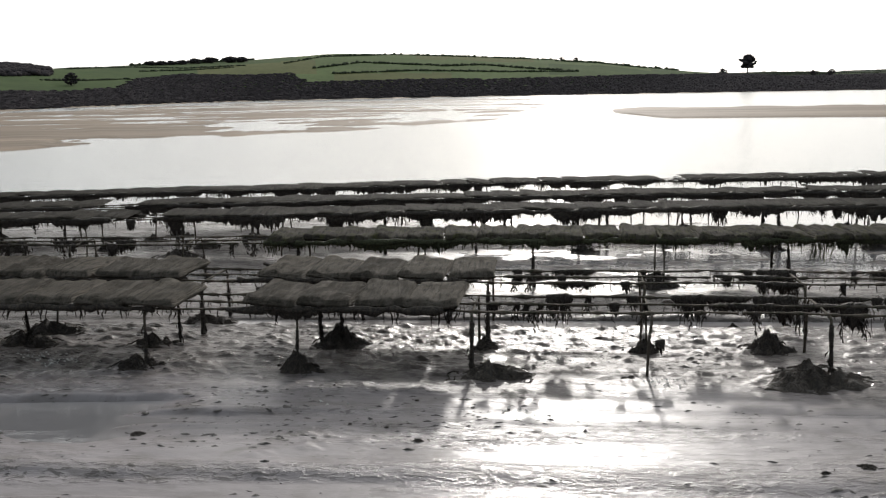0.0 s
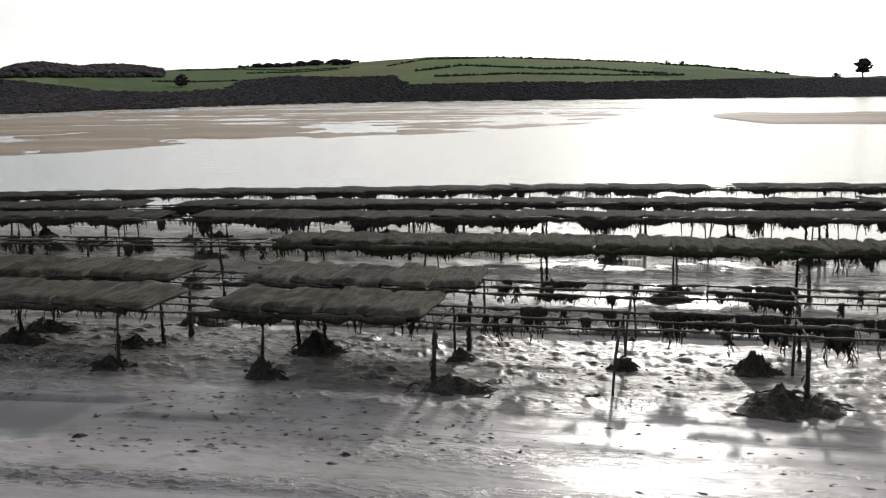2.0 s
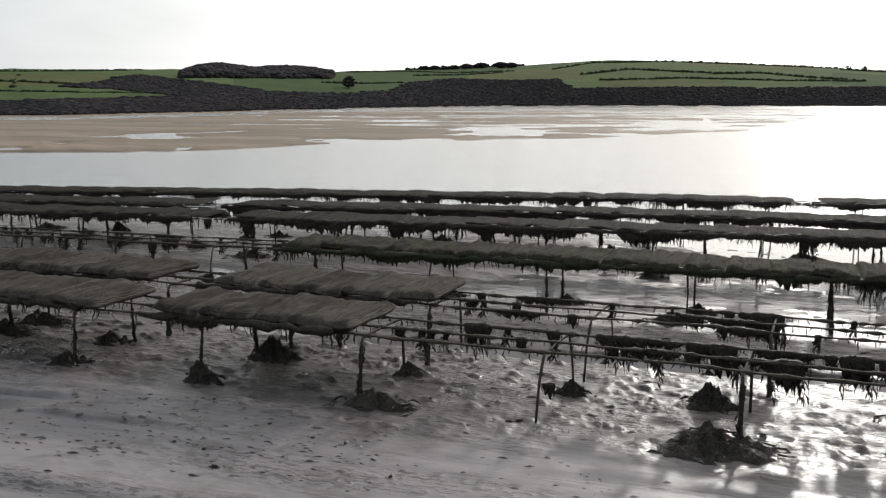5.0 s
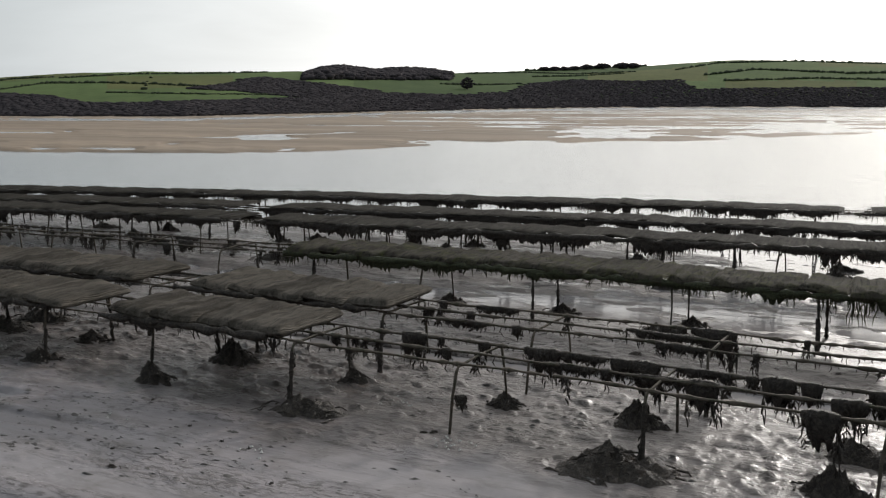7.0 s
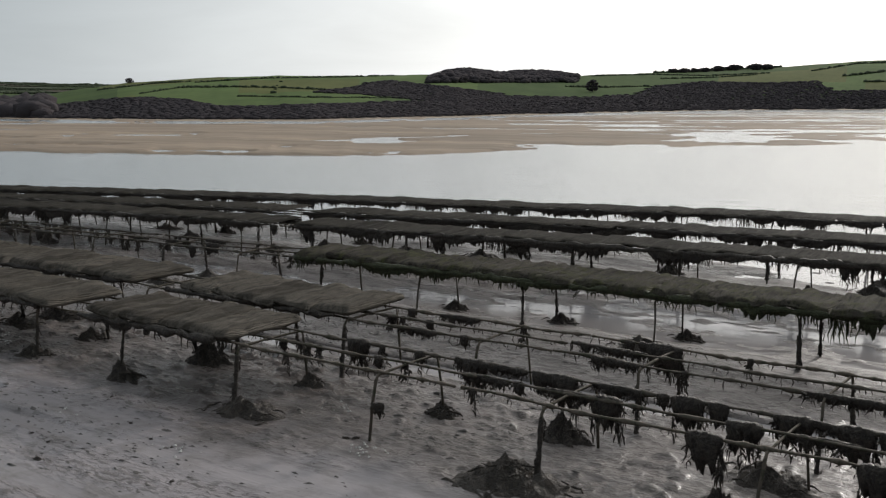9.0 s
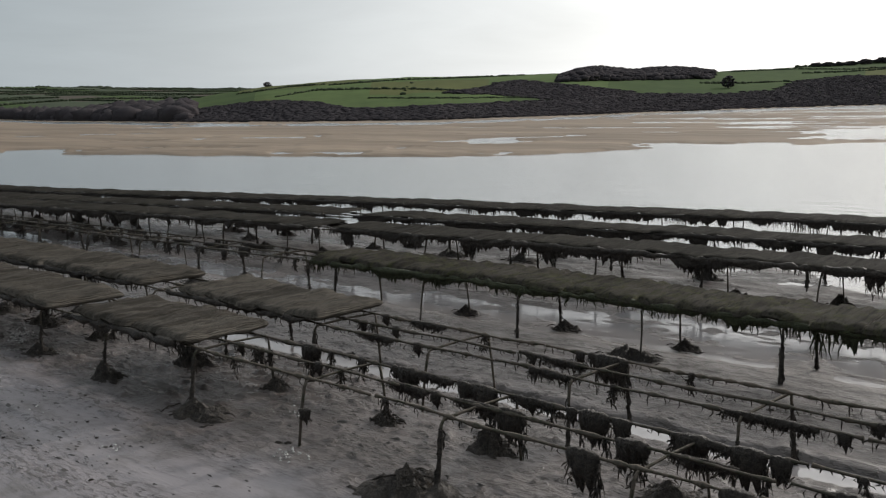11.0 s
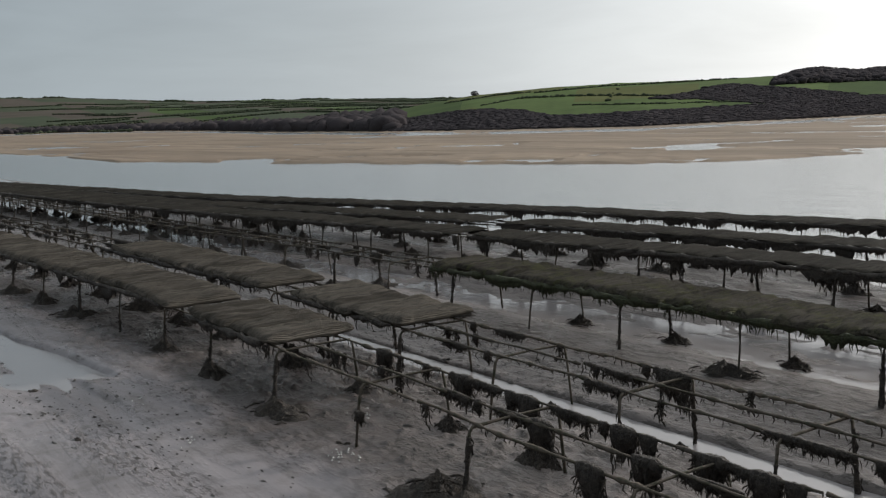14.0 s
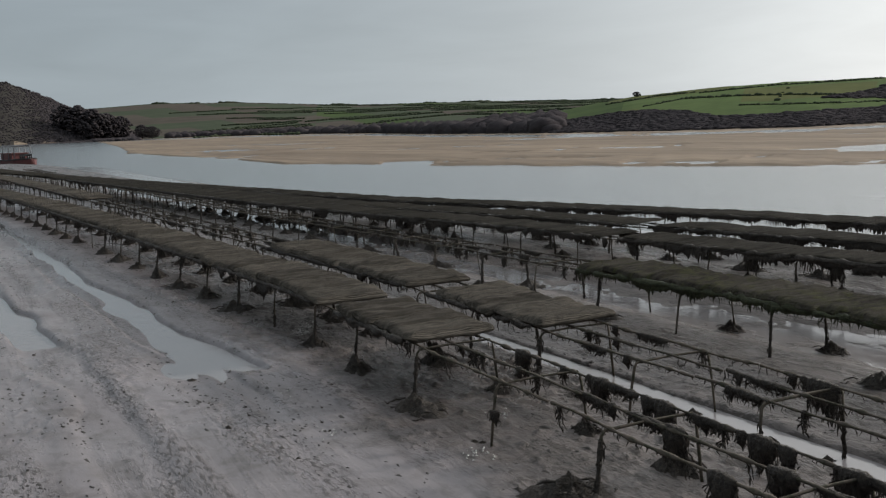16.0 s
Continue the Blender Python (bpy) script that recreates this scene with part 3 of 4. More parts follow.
def make_bag(seed, coarse=False, flat=False, ridge=0.74, bulk=0.078):
    """A flat mesh bag, one metre long, closed at both ends and swollen with oysters in two or three rolls."""
    nu, nv = (4, 6) if coarse else (8, 12) if flat else (28, 14)
    wide, length, thick = (0.30, 0.5, 0.034) if flat else (0.258, 0.5, bulk)
    v, f = [], []
    for side in (1, -1):
        for j in range(nv + 1):
            t = math.sin((j / nv - 0.5) * math.pi)
            for i in range(nu + 1):
                q = i / nu * 2 - 1
                full = max(0.0, 1 - abs(q) ** (5 if flat else 12)) ** 0.5 * max(0.0, 1 - abs(t) ** 14) ** 0.5
                if not flat:
                    bend = q + 0.12 * noise.noise(Vector((t * 1.6, seed, 2.0)))
                    cut = ridge * (1 - min(1.0, max(0.0, (abs(q) - 0.62) / 0.2)))
                    full *= 1 - cut + cut * abs(math.sin(math.pi * bend * (1.0 if seed % 3 else 1.5) + (0 if seed % 3 else 1.57))) ** 0.5
                lump = 0.78 + 0.42 * noise.noise(Vector((q * 2.2, t * 3.4, seed * 3.7)))
                pull = 1 - 0.05 * abs(q) * (1 - t * t) + 0.03 * noise.noise(Vector((t * 2, seed, 5)))
                x = q * wide * pull
                y = t * length * (1 - 0.015 * q * q) + 0.02 * noise.noise(Vector((q * 2, seed * 2.0, t)))
                z = side * thick * full * lump * (1 if side > 0 else 0.7)
                v.append((x, y, z + 0.014 * noise.noise(Vector((q, t * 1.5, seed + 9.0))) + 0.006 * noise.noise(Vector((q * 6, t * 9, seed + 4.0)))))
    n = (nu + 1) * (nv + 1)
    for j in range(nv):
        for i in range(nu):
            a = j * (nu + 1) + i
            f.append((a, a + 1, a + nu + 2, a + nu + 1))
            f.append((n + a, n + a + nu + 1, n + a + nu + 2, n + a + 1))
    edge = [i for i in range(nu + 1)] + [j * (nu + 1) + nu for j in range(1, nv + 1)] + [nv * (nu + 1) + i for i in range(nu - 1, -1, -1)] + [j * (nu + 1) for j in range(nv - 1, 0, -1)]
    for a, b in zip(edge, edge[1:] + edge[:1]):
        f.append((b, a, n + a, n + b))
    s = Shape()
    s.add(v, f)
    return s


def make_clump(kind, seed):
    """Weed that hangs from a bar: a matted body with fronds."""
    root = new("seaweed_clump")
    # half width, drop and thickness of the body; number and length of the fronds
    wide, drop, thick, many, length = ((0.05, 0.09, 0.024, 3, 0.12), (0.08, 0.16, 0.034, 6, 0.20), (0.13, 0.25, 0.050, 9, 0.32), (0.24, 0.06, 0.022, 5, 0.10), (0.03, 0.06, 0.016, 4, 0.22))[kind]
    s = Shape()
    weed_curtain(s, wide, drop, thick, seed * 7.3)
    for k in range(int(wide * 260)):
        weed_strand(s, (random.uniform(-1, 1) * wide, random.uniform(-1, 1) * thick, -random.random() * drop * 0.7), random.uniform(0.03, 0.09), random.uniform(0.003, 0.007), 0.5)
    part("matted_body", s, WEED, root)
    for k in range(many):
        q = Shape()
        x = random.uniform(-1, 1) * wide
        top, long = Vector((x, random.uniform(-0.02, 0.02), 0.006 - 0.3 * drop * random.random())), length * random.uniform(0.35, 1.0)
        weed_strand(q, top, long, random.uniform(0.005, 0.010), 0.22, 4)
        for side in range(4):
            t, off = random.uniform(0.1, 0.8), Vector((random.uniform(-0.035, 0.035), random.uniform(-0.03, 0.03), 0))
            start = top + Vector((0, 0, -long * t))
            q.tube([start, start + off + Vector((0, 0, -long * 0.12)), start + off * 1.3 + Vector((0, 0, -long * random.uniform(0.2, 0.35)))], [0.005, random.uniform(0.005, 0.012), 0.003], 3)
        part("frond", q, WEED, root)
    return tagged(root, "dark brown seaweed clump hanging from a bar", "seaweed", "hanging seaweed")


def make_heap(name, radius, high, seed, fronds):
    """A heap of weed and mud, lumpy all over, with a few loose fronds."""
    root = new(name)
    s = Shape()
    rings, spokes = 13, 40
    v = [(0, 0, high * (1.3 if 0.16 < radius < 0.4 else 1.0))]
    for i in range(1, rings + 1):
        t = i / rings
        for k in range(spokes):
            a = 2 * math.pi * k / spokes
            reach = radius * (1 + 0.40 * noise.noise(Vector((math.cos(a) * 1.4, math.sin(a) * 1.4, seed))) + 0.16 * noise.noise(Vector((math.cos(a) * 5, math.sin(a) * 5, seed))))
            z = high * ((1 - t) ** 1.7 * 1.2 if 0.16 < radius < 0.4 else (1 - t) ** 1.2) * (1 + 0.5 * noise.noise(Vector((math.cos(a) * t * 3, math.sin(a) * t * 3, seed + 4.0)))) - 0.05 * t * t
            jag = 0.45 * high * noise.noise(Vector((math.cos(a) * t * 7, math.sin(a) * t * 7, seed * 2.0))) + (0.022 if radius > 0.17 else 0.006) * random.uniform(-1, 1)
            v.append((reach * t * math.cos(a) * 1.15, reach * t * math.sin(a) * 0.8, z + jag * (1 - 0.5 * t)))
    f = [(0, 1 + k, 1 + (k + 1) % spokes) for k in range(spokes)]
    for i in range(rings - 1):
        for k in range(spokes):
            a, b = 1 + i * spokes, 1 + (i + 1) * spokes
            f.append((a + k, b + k, b + (k + 1) % spokes, a + (k + 1) % spokes))
    s.add(v, f)
    part("mound", s, WEED, root)
    for k in range(fronds):
        q = Shape()
        a, t = random.uniform(0, 6.28), random.uniform(0.15, 0.95)
        x, y = radius * t * math.cos(a) * 1.1, radius * t * math.sin(a) * 0.78
        z = high * (1 - t) ** 1.2 + 0.01
        d, l = random.uniform(0, 6.28), random.uniform(0.18, 0.42) * radius
        if radius < 0.16:
            z, l = 0.006, l * 0.8
        drop = high * l / radius * math.cos(d - a) * 0.8
        q.tube([(x, y, z), (x + l * 0.35 * math.cos(d), y + l * 0.35 * math.sin(d), z + 0.012 - drop * 0.35), (x + l * 0.7 * math.cos(d + 0.4), y + l * 0.7 * math.sin(d + 0.4), z + 0.004 - drop * 0.7), (x + l * math.cos(d), y + l * math.sin(d), z - 0.01 - drop)], [k * min(1.0, radius / 0.2) for k in (0.004, random.uniform(0.006, 0.012), 0.008, 0.003)], 4)
        part("frond", q, WEED, root)
    return root


def spread(protos, used, kind, m):
    """A prototype at its first place, and copies of it afterwards."""
    if kind in used:
        return copy_thing(protos[kind], m)
    used.add(kind)
    protos[kind].matrix_basis = m
    return protos[kind]


def on_mud(u, v):
    p = place(u, v)
    p.z = ground_z(p.x, p.y)
    return p


# which stretches of each row carry bags (from u to u)
LOADED = [((-78.0, -2.72), (-2.28, 0.0)), ((-78.0, -28.0), (-9.4, -3.2), (-2.62, 0.22)), ((-3.1, 16.0),), ((-85.0, -6.2), (-5.7, 20.0)), ((-90.0, -7.4), (-6.9, 22.0)), ((-95.0, 3.0), (3.3, 24.0))]
REACH = [(-78.0, 13.2), (-78.0, 14.0), (-72.0, 16.0), (-85.0, 20.0), (-90.0, 22.0), (-95.0, 24.0)]
START = [0.10 - 0.8, 0.15 - 0.8, -0.2, 0.4, 0.9, 0.2]

patterns = {}
for height in (0.575, 0.60):
    patterns[height] = [tagged(make_trestle(height, q), "rusted iron trestle of bent hoops and long bars", "trestle", "oyster trestles") for q in (0.08, 0.45, 0.60, 0.40)]
used = set()
for n, row in enumerate(ROWS):
    lo, hi = REACH[n]
    u = START[n] - 3.2 * math.floor((START[n] - lo) / 3.2)
    k = n
    while u < hi:
        k += random.choice((1, 2, 3))
        proto = patterns[row.height][0 if n == 0 and -1.0 < u < 2.0 else k % 4]
        p = row.at(u)
        mid = row.at(u + 1.6, 0.4)
        p.z = 0.0 if n < 3 else -0.01
        m = pose(p.x, p.y, p.z, 0, 0, row.turn(u + 1.6))
        if proto.name in used:
            copy_thing(proto, m)
        else:
            proto.matrix_basis = m
            used.add(proto.name)
        u += 3.2

# bags: the nearer ones singly, the far ends of the rows joined
random.seed(5)
bag_meshes = [make_bag(k + 1, False, False, 0.20, 0.080).mesh("oyster_bag", BAG) for k in range(7)]
green_meshes = [make_bag(k + 21, False, False, 0.12, 0.080).mesh("oyster_bag", BAG_GREEN) for k in range(6)]
dark_meshes = [make_bag(k + 41, False, True).mesh("oyster_bag", BAG_DARK) for k in range(5)]
coarse_bags = [make_bag(k + 1, True, True) for k in range(4)]
SINGLE = [(-30, 30), (-30, 30), (-4, 30), (-12, 14), (-1, 9), (0, 0)]
for n, row in enumerate(ROWS):
    rest = Shape()
    for lo, hi in LOADED[n]:
        u = hi - 0.27
        while u > lo + 0.2:
            z = row.height + (0.052 if n < 2 else 0.040) + random.uniform(0, 0.016)
            skew, push, tip = random.gauss(0, 2.2), random.gauss(0, 0.026), random.gauss(2.2, 2.0)
            p = row.at(u, 0.44 + push, z)
            m = pose(p.x, p.y, p.z, random.gauss(0, 0.7), tip, row.turn(u) + skew)
            if SINGLE[n][0] < u < SINGLE[n][1]:
                ob = new("oyster_bag", random.choice(bag_meshes if n < 2 else green_meshes if n == 2 else dark_meshes))
                ob.matrix_basis = m
                tagged(ob, "flat mesh oyster bag overgrown with green algae" if n == 2 else "blackened weedy mesh oyster bag on a trestle" if n > 2 else "flat grey-brown mesh bag of oysters on a trestle", "oyster bag", "oyster bags on row %s" % "abcdef"[n])
            else:
                c = random.choice(coarse_bags)
                rest.add([m @ Vector(q) for q in c.v], c.f)
            u -= random.uniform(0.50, 0.56) if n < 2 else random.uniform(0.45, 0.52)
    if rest.v:
        tagged(new("oyster_bags", rest.mesh("oyster_bags", BAG if n < 2 else BAG_DARK)), "long run of mesh oyster bags laid side by side", "oyster bags", kind="stuff")

# a fringe of weed under the edges of the bags
random.seed(8)
for n, row in enumerate(ROWS):
    s = Shape()
    thick = (46, 34, 110, 90, 80, 60)[n]
    for lo, hi in LOADED[n]:
        lo = max(lo, -46)
        for dv, size in ((-0.055, (0.036, 0.034, 0.042, 0.042, 0.040, 0.038)[n]), (0.93, 0.016)):
            run = [row.at(lo + 0.05 + k * 0.09, dv + random.gauss(0, 0.012), row.height + 0.02 + random.gauss(0, 0.008)) for k in range(int((hi - lo - 0.1) / 0.09))]
            for k in range(int((hi - lo) * ((0.5, 0.3, 1.5, 2.6, 2.8, 2.4)[n] if dv < 0 else (0.3, 0.2, 0.6, 1.6, 1.6, 1.2)[n]))):
                drape = Shape()
                weed_curtain(drape, random.uniform(0.10, 0.36), random.uniform(0.04, 0.12) + 0.14 * random.random() ** 5, random.uniform(0.018, 0.03), random.uniform(0, 90))
                where = random.uniform(lo + 0.3, hi - 0.3)
                hung = row.at(where, dv, row.height + 0.01)
                m = pose(hung.x, hung.y, hung.z, 0, 0, row.turn(where) + random.uniform(-4, 4))
                s.add([m @ Vector(q) for q in drape.v], drape.f)
            s.tube(run, [size * random.uniform(0.5, 1.4) for _ in run], 6)
        for k in range(int((hi - lo) * thick)):
            dv = random.uniform(-0.07, 0.03) if random.random() < 0.75 else random.uniform(0.0, 0.95)
            weed_strand(s, row.at(random.uniform(lo, hi), dv, row.height + random.uniform(0.0, 0.03)), random.uniform(0.02, 0.06) + random.random() ** 3 * 0.12, random.uniform(0.005, 0.012), 0.2)
        for k in range(int((hi - lo) * (0.9, 0.6, 1.4, 2.4, 2.4, 2.2)[n])):
            u, dv, size = random.uniform(lo, hi), random.choice((-0.04, -0.02, 0.0, 0.4, 0.8)), random.random() ** 1.6
            for i in range(int(6 + 16 * size)):
                weed_strand(s, row.at(u + random.gauss(0, 0.03 + 0.07 * size), dv + random.gauss(0, 0.03), row.height + 0.01), random.uniform(0.05, 0.10 + (0.30 if n < 3 else 0.20) * size), random.uniform(0.007, 0.015), 0.16)
    tagged(new("weed_fringe", s.mesh("weed_fringe", WEED_GREEN if n == 2 else WEED)), "dark ragged seaweed hanging under the bags", "seaweed", kind="stuff")

# clumps that hang from the bare bars
random.seed(21)
clumps, clumps_used = [make_clump(k % 5, k + 1) for k in range(15)], set()


def hang(row, u, dv, kind, z=None):
    p = row.at(u, dv, row.height if z is None else z)
    spread(clumps, clumps_used, kind, pose(p.x, p.y, p.z, 0, 0, row.turn(u) + random.uniform(-4, 4)))


for n, lo, hi, count in ((0, 0.1, 2.0, 10), (0, 2.0, 9.0, 44), (0, 9.0, 13.0, 20), (1, 0.4, 10.0, 40), (1, -27.5, -9.6, 80), (2, -16.0, -3.2, 90), (3, -20.0, 12.0, 40), (4, -16.0, 12.0, 24)):
    for k in range(count):
        line = random.choice((0.06, 0.42, 0.76) if n < 3 else (0.0, 0.0, 0.76))
        kind = random.choice((0, 3, 0, 4, 5, 8, 9, 10, 13) if n == 1 else (0, 0, 1, 3, 4, 4, 5, 6, 9, 9, 10, 14, 14) if n < 3 else range(15))
        hang(ROWS[n], random.uniform(lo, hi), line, kind)
# the thick masses on the first bare trestles
for u, line in ((0.9, 0.76), (2.2, 0.76), (3.05, 0.76), (3.6, 0.42), (4.1, 0.76), (4.5, 0.06), (4.65, 0.42), (4.9, 0.76), (5.3, 0.76), (5.6, 0.06), (6.1, 0.42), (6.3, 0.06), (6.5, 0.76), (7.0, 0.76), (7.6, 0.42), (8.2, 0.06)):
    hang(ROWS[0], u, line, random.choice((2, 7, 12)))
p = place(1.80, -0.06, 0.34)
spread(clumps, clumps_used, 0, pose(p.x, p.y, p.z, 0, 0, 20))
for u in (3.25, 3.34, 6.1):
    hang(ROWS[1], u, 0.75, random.choice((2, 12)))

# heaps of weed at the feet
random.seed(33)
heaps, heaps_used = [tagged(make_heap("seaweed_heap", r, h, q, 14), "dark heap of seaweed round a trestle foot", "seaweed heap", "seaweed heaps") for r, h, q in ((0.24, 0.13, 1.0), (0.28, 0.18, 2.0), (0.36, 0.12, 3.0), (0.44, 0.14, 4.0), (0.58, 0.19, 5.0))], set()


def heap(u, v, kind, scale=1.0):
    p = on_mud(u, v)
    spread(heaps, heaps_used, kind, pose(p.x, p.y, p.z - 0.02 + 0.06 * (scale - 1), 0, 0, random.uniform(-25, 25)))


for u, v, kind, scale in ((-4.76, 0.85, 3, 1.0), (-3.15, 0.0, 2, 0.8), (-3.35, 0.88, 2, 0.9), (-1.55, -0.04, 1, 0.8), (-1.35, 0.9, 1, 1.15), (0.28, -0.10, 3, 0.95), (0.15, 0.9, 0, 0.8), (2.95, 0.95, 1, 1.3), (3.12, -0.15, 4, 0.95),
                          (-3.2, 2.0, 3, 0.9), (0.2, 2.05, 2, 0.9), (1.8, 2.1, 2, 1.0), (2.8, 2.1, 0, 1.0), (3.4, 2.15, 2, 0.9), (4.6, 0.1, 1, 1.2), (4.65, 0.95, 3, 1.0), (6.3, 0.0, 4, 0.8), (6.2, 0.95, 2, 1.0), (1.75, 0.9, 0, 0.8)):
    heap(u, v, kind, scale)
for n, lo, hi in ((0, -34, -5), (1, -30, -4), (2, -26, 14), (3, -30, 16), (4, -24, 18)):
    row = ROWS[n]
    u = START[n] + 0.8 - 1.6 * math.floor((START[n] + 0.8 - lo) / 1.6)
    while u < hi:
        for dv in (-0.05, 0.92):
            if random.random() < (0.7 if n > 1 else 0.85):
                heap(u + random.uniform(-0.1, 0.1), row.line(u) + dv, random.choice((1, 1, 2, 2, 3, 3)), random.uniform(0.75, 1.15))
        u += 1.6

# loose scraps of weed on the open mud
random.seed(44)
scraps, scraps_used = [tagged(make_heap("seaweed_scrap", r, h, q, 2), "small dark scrap of seaweed on wet mud", "seaweed", "seaweed scraps") for r, h, q in ((0.045, 0.010, 11.0), (0.075, 0.014, 12.0), (0.14, 0.02, 13.0))], set()
for u, v, kind in ((-3.37, -1.43, 2), (-3.1, -1.5, 2), (-4.96, -3.27, 1), (-0.74, -1.56, 0), (0.19, -1.07, 0), (-0.44, -1.61, 0), (0.49, -1.1, 0), (1.48, -0.1, 1), (-0.15, -1.89, 1), (1.55, -0.05, 1), (2.69, -2.34, 1), (3.0, -2.2, 2), (-2.4, -1.75, 2), (-2.9, -1.9, 1),
                   (-1.1, -0.5, 0), (-0.3, -0.9, 0), (1.1, -1.6, 0), (4.2, -1.2, 1), (5.3, -1.6, 2), (-6.3, -2.4, 0), (-7.8, -0.9, 1), (-5.5, -0.6, 0), (2.2, 3.2, 2), (4.2, 3.4, 1), (0.4, 3.1, 1), (-2.5, 3.3, 2), (6.0, 3.0, 1)):
    p = on_mud(u, v)
    spread(scraps, scraps_used, kind, pose(p.x, p.y, p.z, 0, 0, random.uniform(0, 360)))

shells = Shape()
for cu, cv, count in ((-4.35, 0.35, 26), (-4.0, 0.1, 40), (-0.9, -1.0, 4), (0.6, -1.1, 10), (1.78, -0.22, 22), (0.9, 0.5, 10)):
    for k in range(count):
        p = on_mud(cu + random.gauss(0, 0.12), cv + random.gauss(0, 0.06))
        a, l = random.uniform(0, 6.28), random.uniform(0.009, 0.02)
        ring = [(p.x + l * (1.0 if t % 2 else 0.75) * math.cos(a + t), p.y + 0.65 * l * math.sin(a + t), p.z + 0.004 + random.uniform(0, 0.008)) for t in range(6)]
        shells.add(ring + [(p.x, p.y, p.z + 0.02)], [(t, (t + 1) % 6, 6) for t in range(6)])
tagged(new("shell_litter", shells.mesh("shell_litter", SHELL, False)), "scattered pale oyster shells on the mud", "shells", kind="stuff")

# dark crumbs of mud and weed strewn over the smooth track
random.seed(61)
crumbs = Shape()
spots = np.random.default_rng(61).uniform((-26, -6.5, 0), (12, 3.9, 1), (52000, 3))
su, sv = spots[:, 0], spots[:, 1]
rut_line = np.interp(su, (-60, -25, -19, -12.5, -8, -4.5, -2.5, 4, 12), (-4.2, -2.64, -2.25, -1.97, -1.68, -1.42, -1.08, -0.9, -0.9))
treads = sum(np.exp(-((sv - rut_line - off) / 0.13) ** 2) for off in (-0.42, -0.95, -2.15, -2.6)) * np.where(np.sin(su * 26) > 0.0, 1.0, 0.35)
dense = 0.30 * treads + layered(su * 0.55, sv * 0.8, 3, 90) + 0.30 * np.exp(-((su + 2.5) / 5) ** 2 - ((sv + 4.2) / 1.3) ** 2) + 0.10 * np.exp(-((sv + 0.6) / 1.2) ** 2)
spots = spots[spots[:, 2] < np.clip(3.2 * dense + 0.05, 0.09, 1.0)]
spots = [place(p[0], p[1]) for p in spots]
levels = ground_height(np.array([p.x for p in spots]), np.array([p.y for p in spots]))
for p, level in zip(spots, levels):
    l = 0.012 + 0.056 * random.random() ** 2.3
    a, b, high = random.uniform(-0.6, 0.4), random.uniform(0.22, 0.5), random.uniform(0.10, 0.28) * l
    p.z = float(level) - 0.004
    ring = []
    for t in range(7):
        g = l * random.uniform(0.45, 1.25)
        x, y = g * math.cos(t * 0.898), g * b * math.sin(t * 0.898)
        ring.append((p.x + x * math.cos(a) - y * math.sin(a), p.y + x * math.sin(a) + y * math.cos(a), p.z))
    crumbs.add(ring + [(p.x + random.uniform(-0.3, 0.3) * l, p.y + random.uniform(-0.2, 0.2) * l, p.z + high + 0.003)], [(t, (t + 1) % 7, 7) for t in range(7)])
tagged(new("mud_crumbs", crumbs.mesh("mud_crumbs", CRUMB)), "dark crumbs of mud and weed strewn over wet mud", "mud crumbs", kind="stuff")


# ---- the far shore: woods, hedges and trees ----
random.seed(77)


def lump_shape(seed, fine):
    bm = bmesh.new()
    bmesh.ops.create_icosphere(bm, subdivisions=fine, radius=1.0)
    v = [Vector(q.co) * (1 + 0.5 * noise.noise(Vector(q.co) * 1.7 + Vector((seed * 5.1, 0, 0)))) for q in bm.verts]
    f = [tuple(q.index for q in face.verts) for face in bm.faces]
    bm.free()
    return v, f


small_lumps = [lump_shape(k + 0.5, 1) for k in range(8)]


def lump(shape, x, y, z, wide, high):
    v, f = random.choice(small_lumps)
    a = random.uniform(0, 6.28)
    c, s = math.cos(a), math.sin(a)
    shape.add([(x + wide * (c * p.x - s * p.y), y + wide * (s * p.x + c * p.y), z + high * p.z) for p in v], f)


def at_bearing(b, r):
    return EYE_X + r * math.sin(radians(b)), EYE_Y + r * math.cos(radians(b))


def slope_radius(b, level, start=0.0):
    """How far off the hillside shows at this height over the eye's level (given for 400 m)."""
    d = float(table(b, SHORE))
    rs = np.linspace(d + start, d + 190, 120)
    z = hill_height(np.full_like(rs, b), rs)
    up = (z - 2.7) / rs * 400 + 2.7
    i = np.argmax(up >= level)
    return float(rs[i]) if up[i] >= level else float(rs[-1])


def wood_between(name, low, high, lo, hi, spacing, size, label, tall=0.8):
    s, spots = Shape(), []
    b = lo
    while b < hi:
        top, bottom = float(table(b, high)), float(table(b, low))
        d = float(table(b, SHORE))
        r0 = slope_radius(b, bottom) if bottom > -0.5 else d + 2
        r1 = max(slope_radius(b, top - size * 0.8), r0 + 3)
        r = r0
        while r < r1:
            bb, rr = b + random.uniform(-0.2, 0.2), r + random.uniform(-1, 1)
            x, y = at_bearing(bb, rr)
            k = size * random.uniform(0.6, 1.25)
            spots.append((x, y, bb, rr, k))
            r += spacing * random.uniform(0.9, 1.8) * (1 + max(0.0, r - 240) / 240)
        b += math.degrees(spacing * 0.62 / r0)
    levels = hill_height(np.array([p[2] for p in spots]), np.array([p[3] for p in spots]))
    for (x, y, bb, rr, k), level in zip(spots, levels):
        lump(s, x, y, float(level) + k * 0.25, k * 2.3, k * tall * random.uniform(0.5, 0.9))
    return tagged(new(name, s.mesh(name, LEAF)), label, "woodland", kind="stuff")


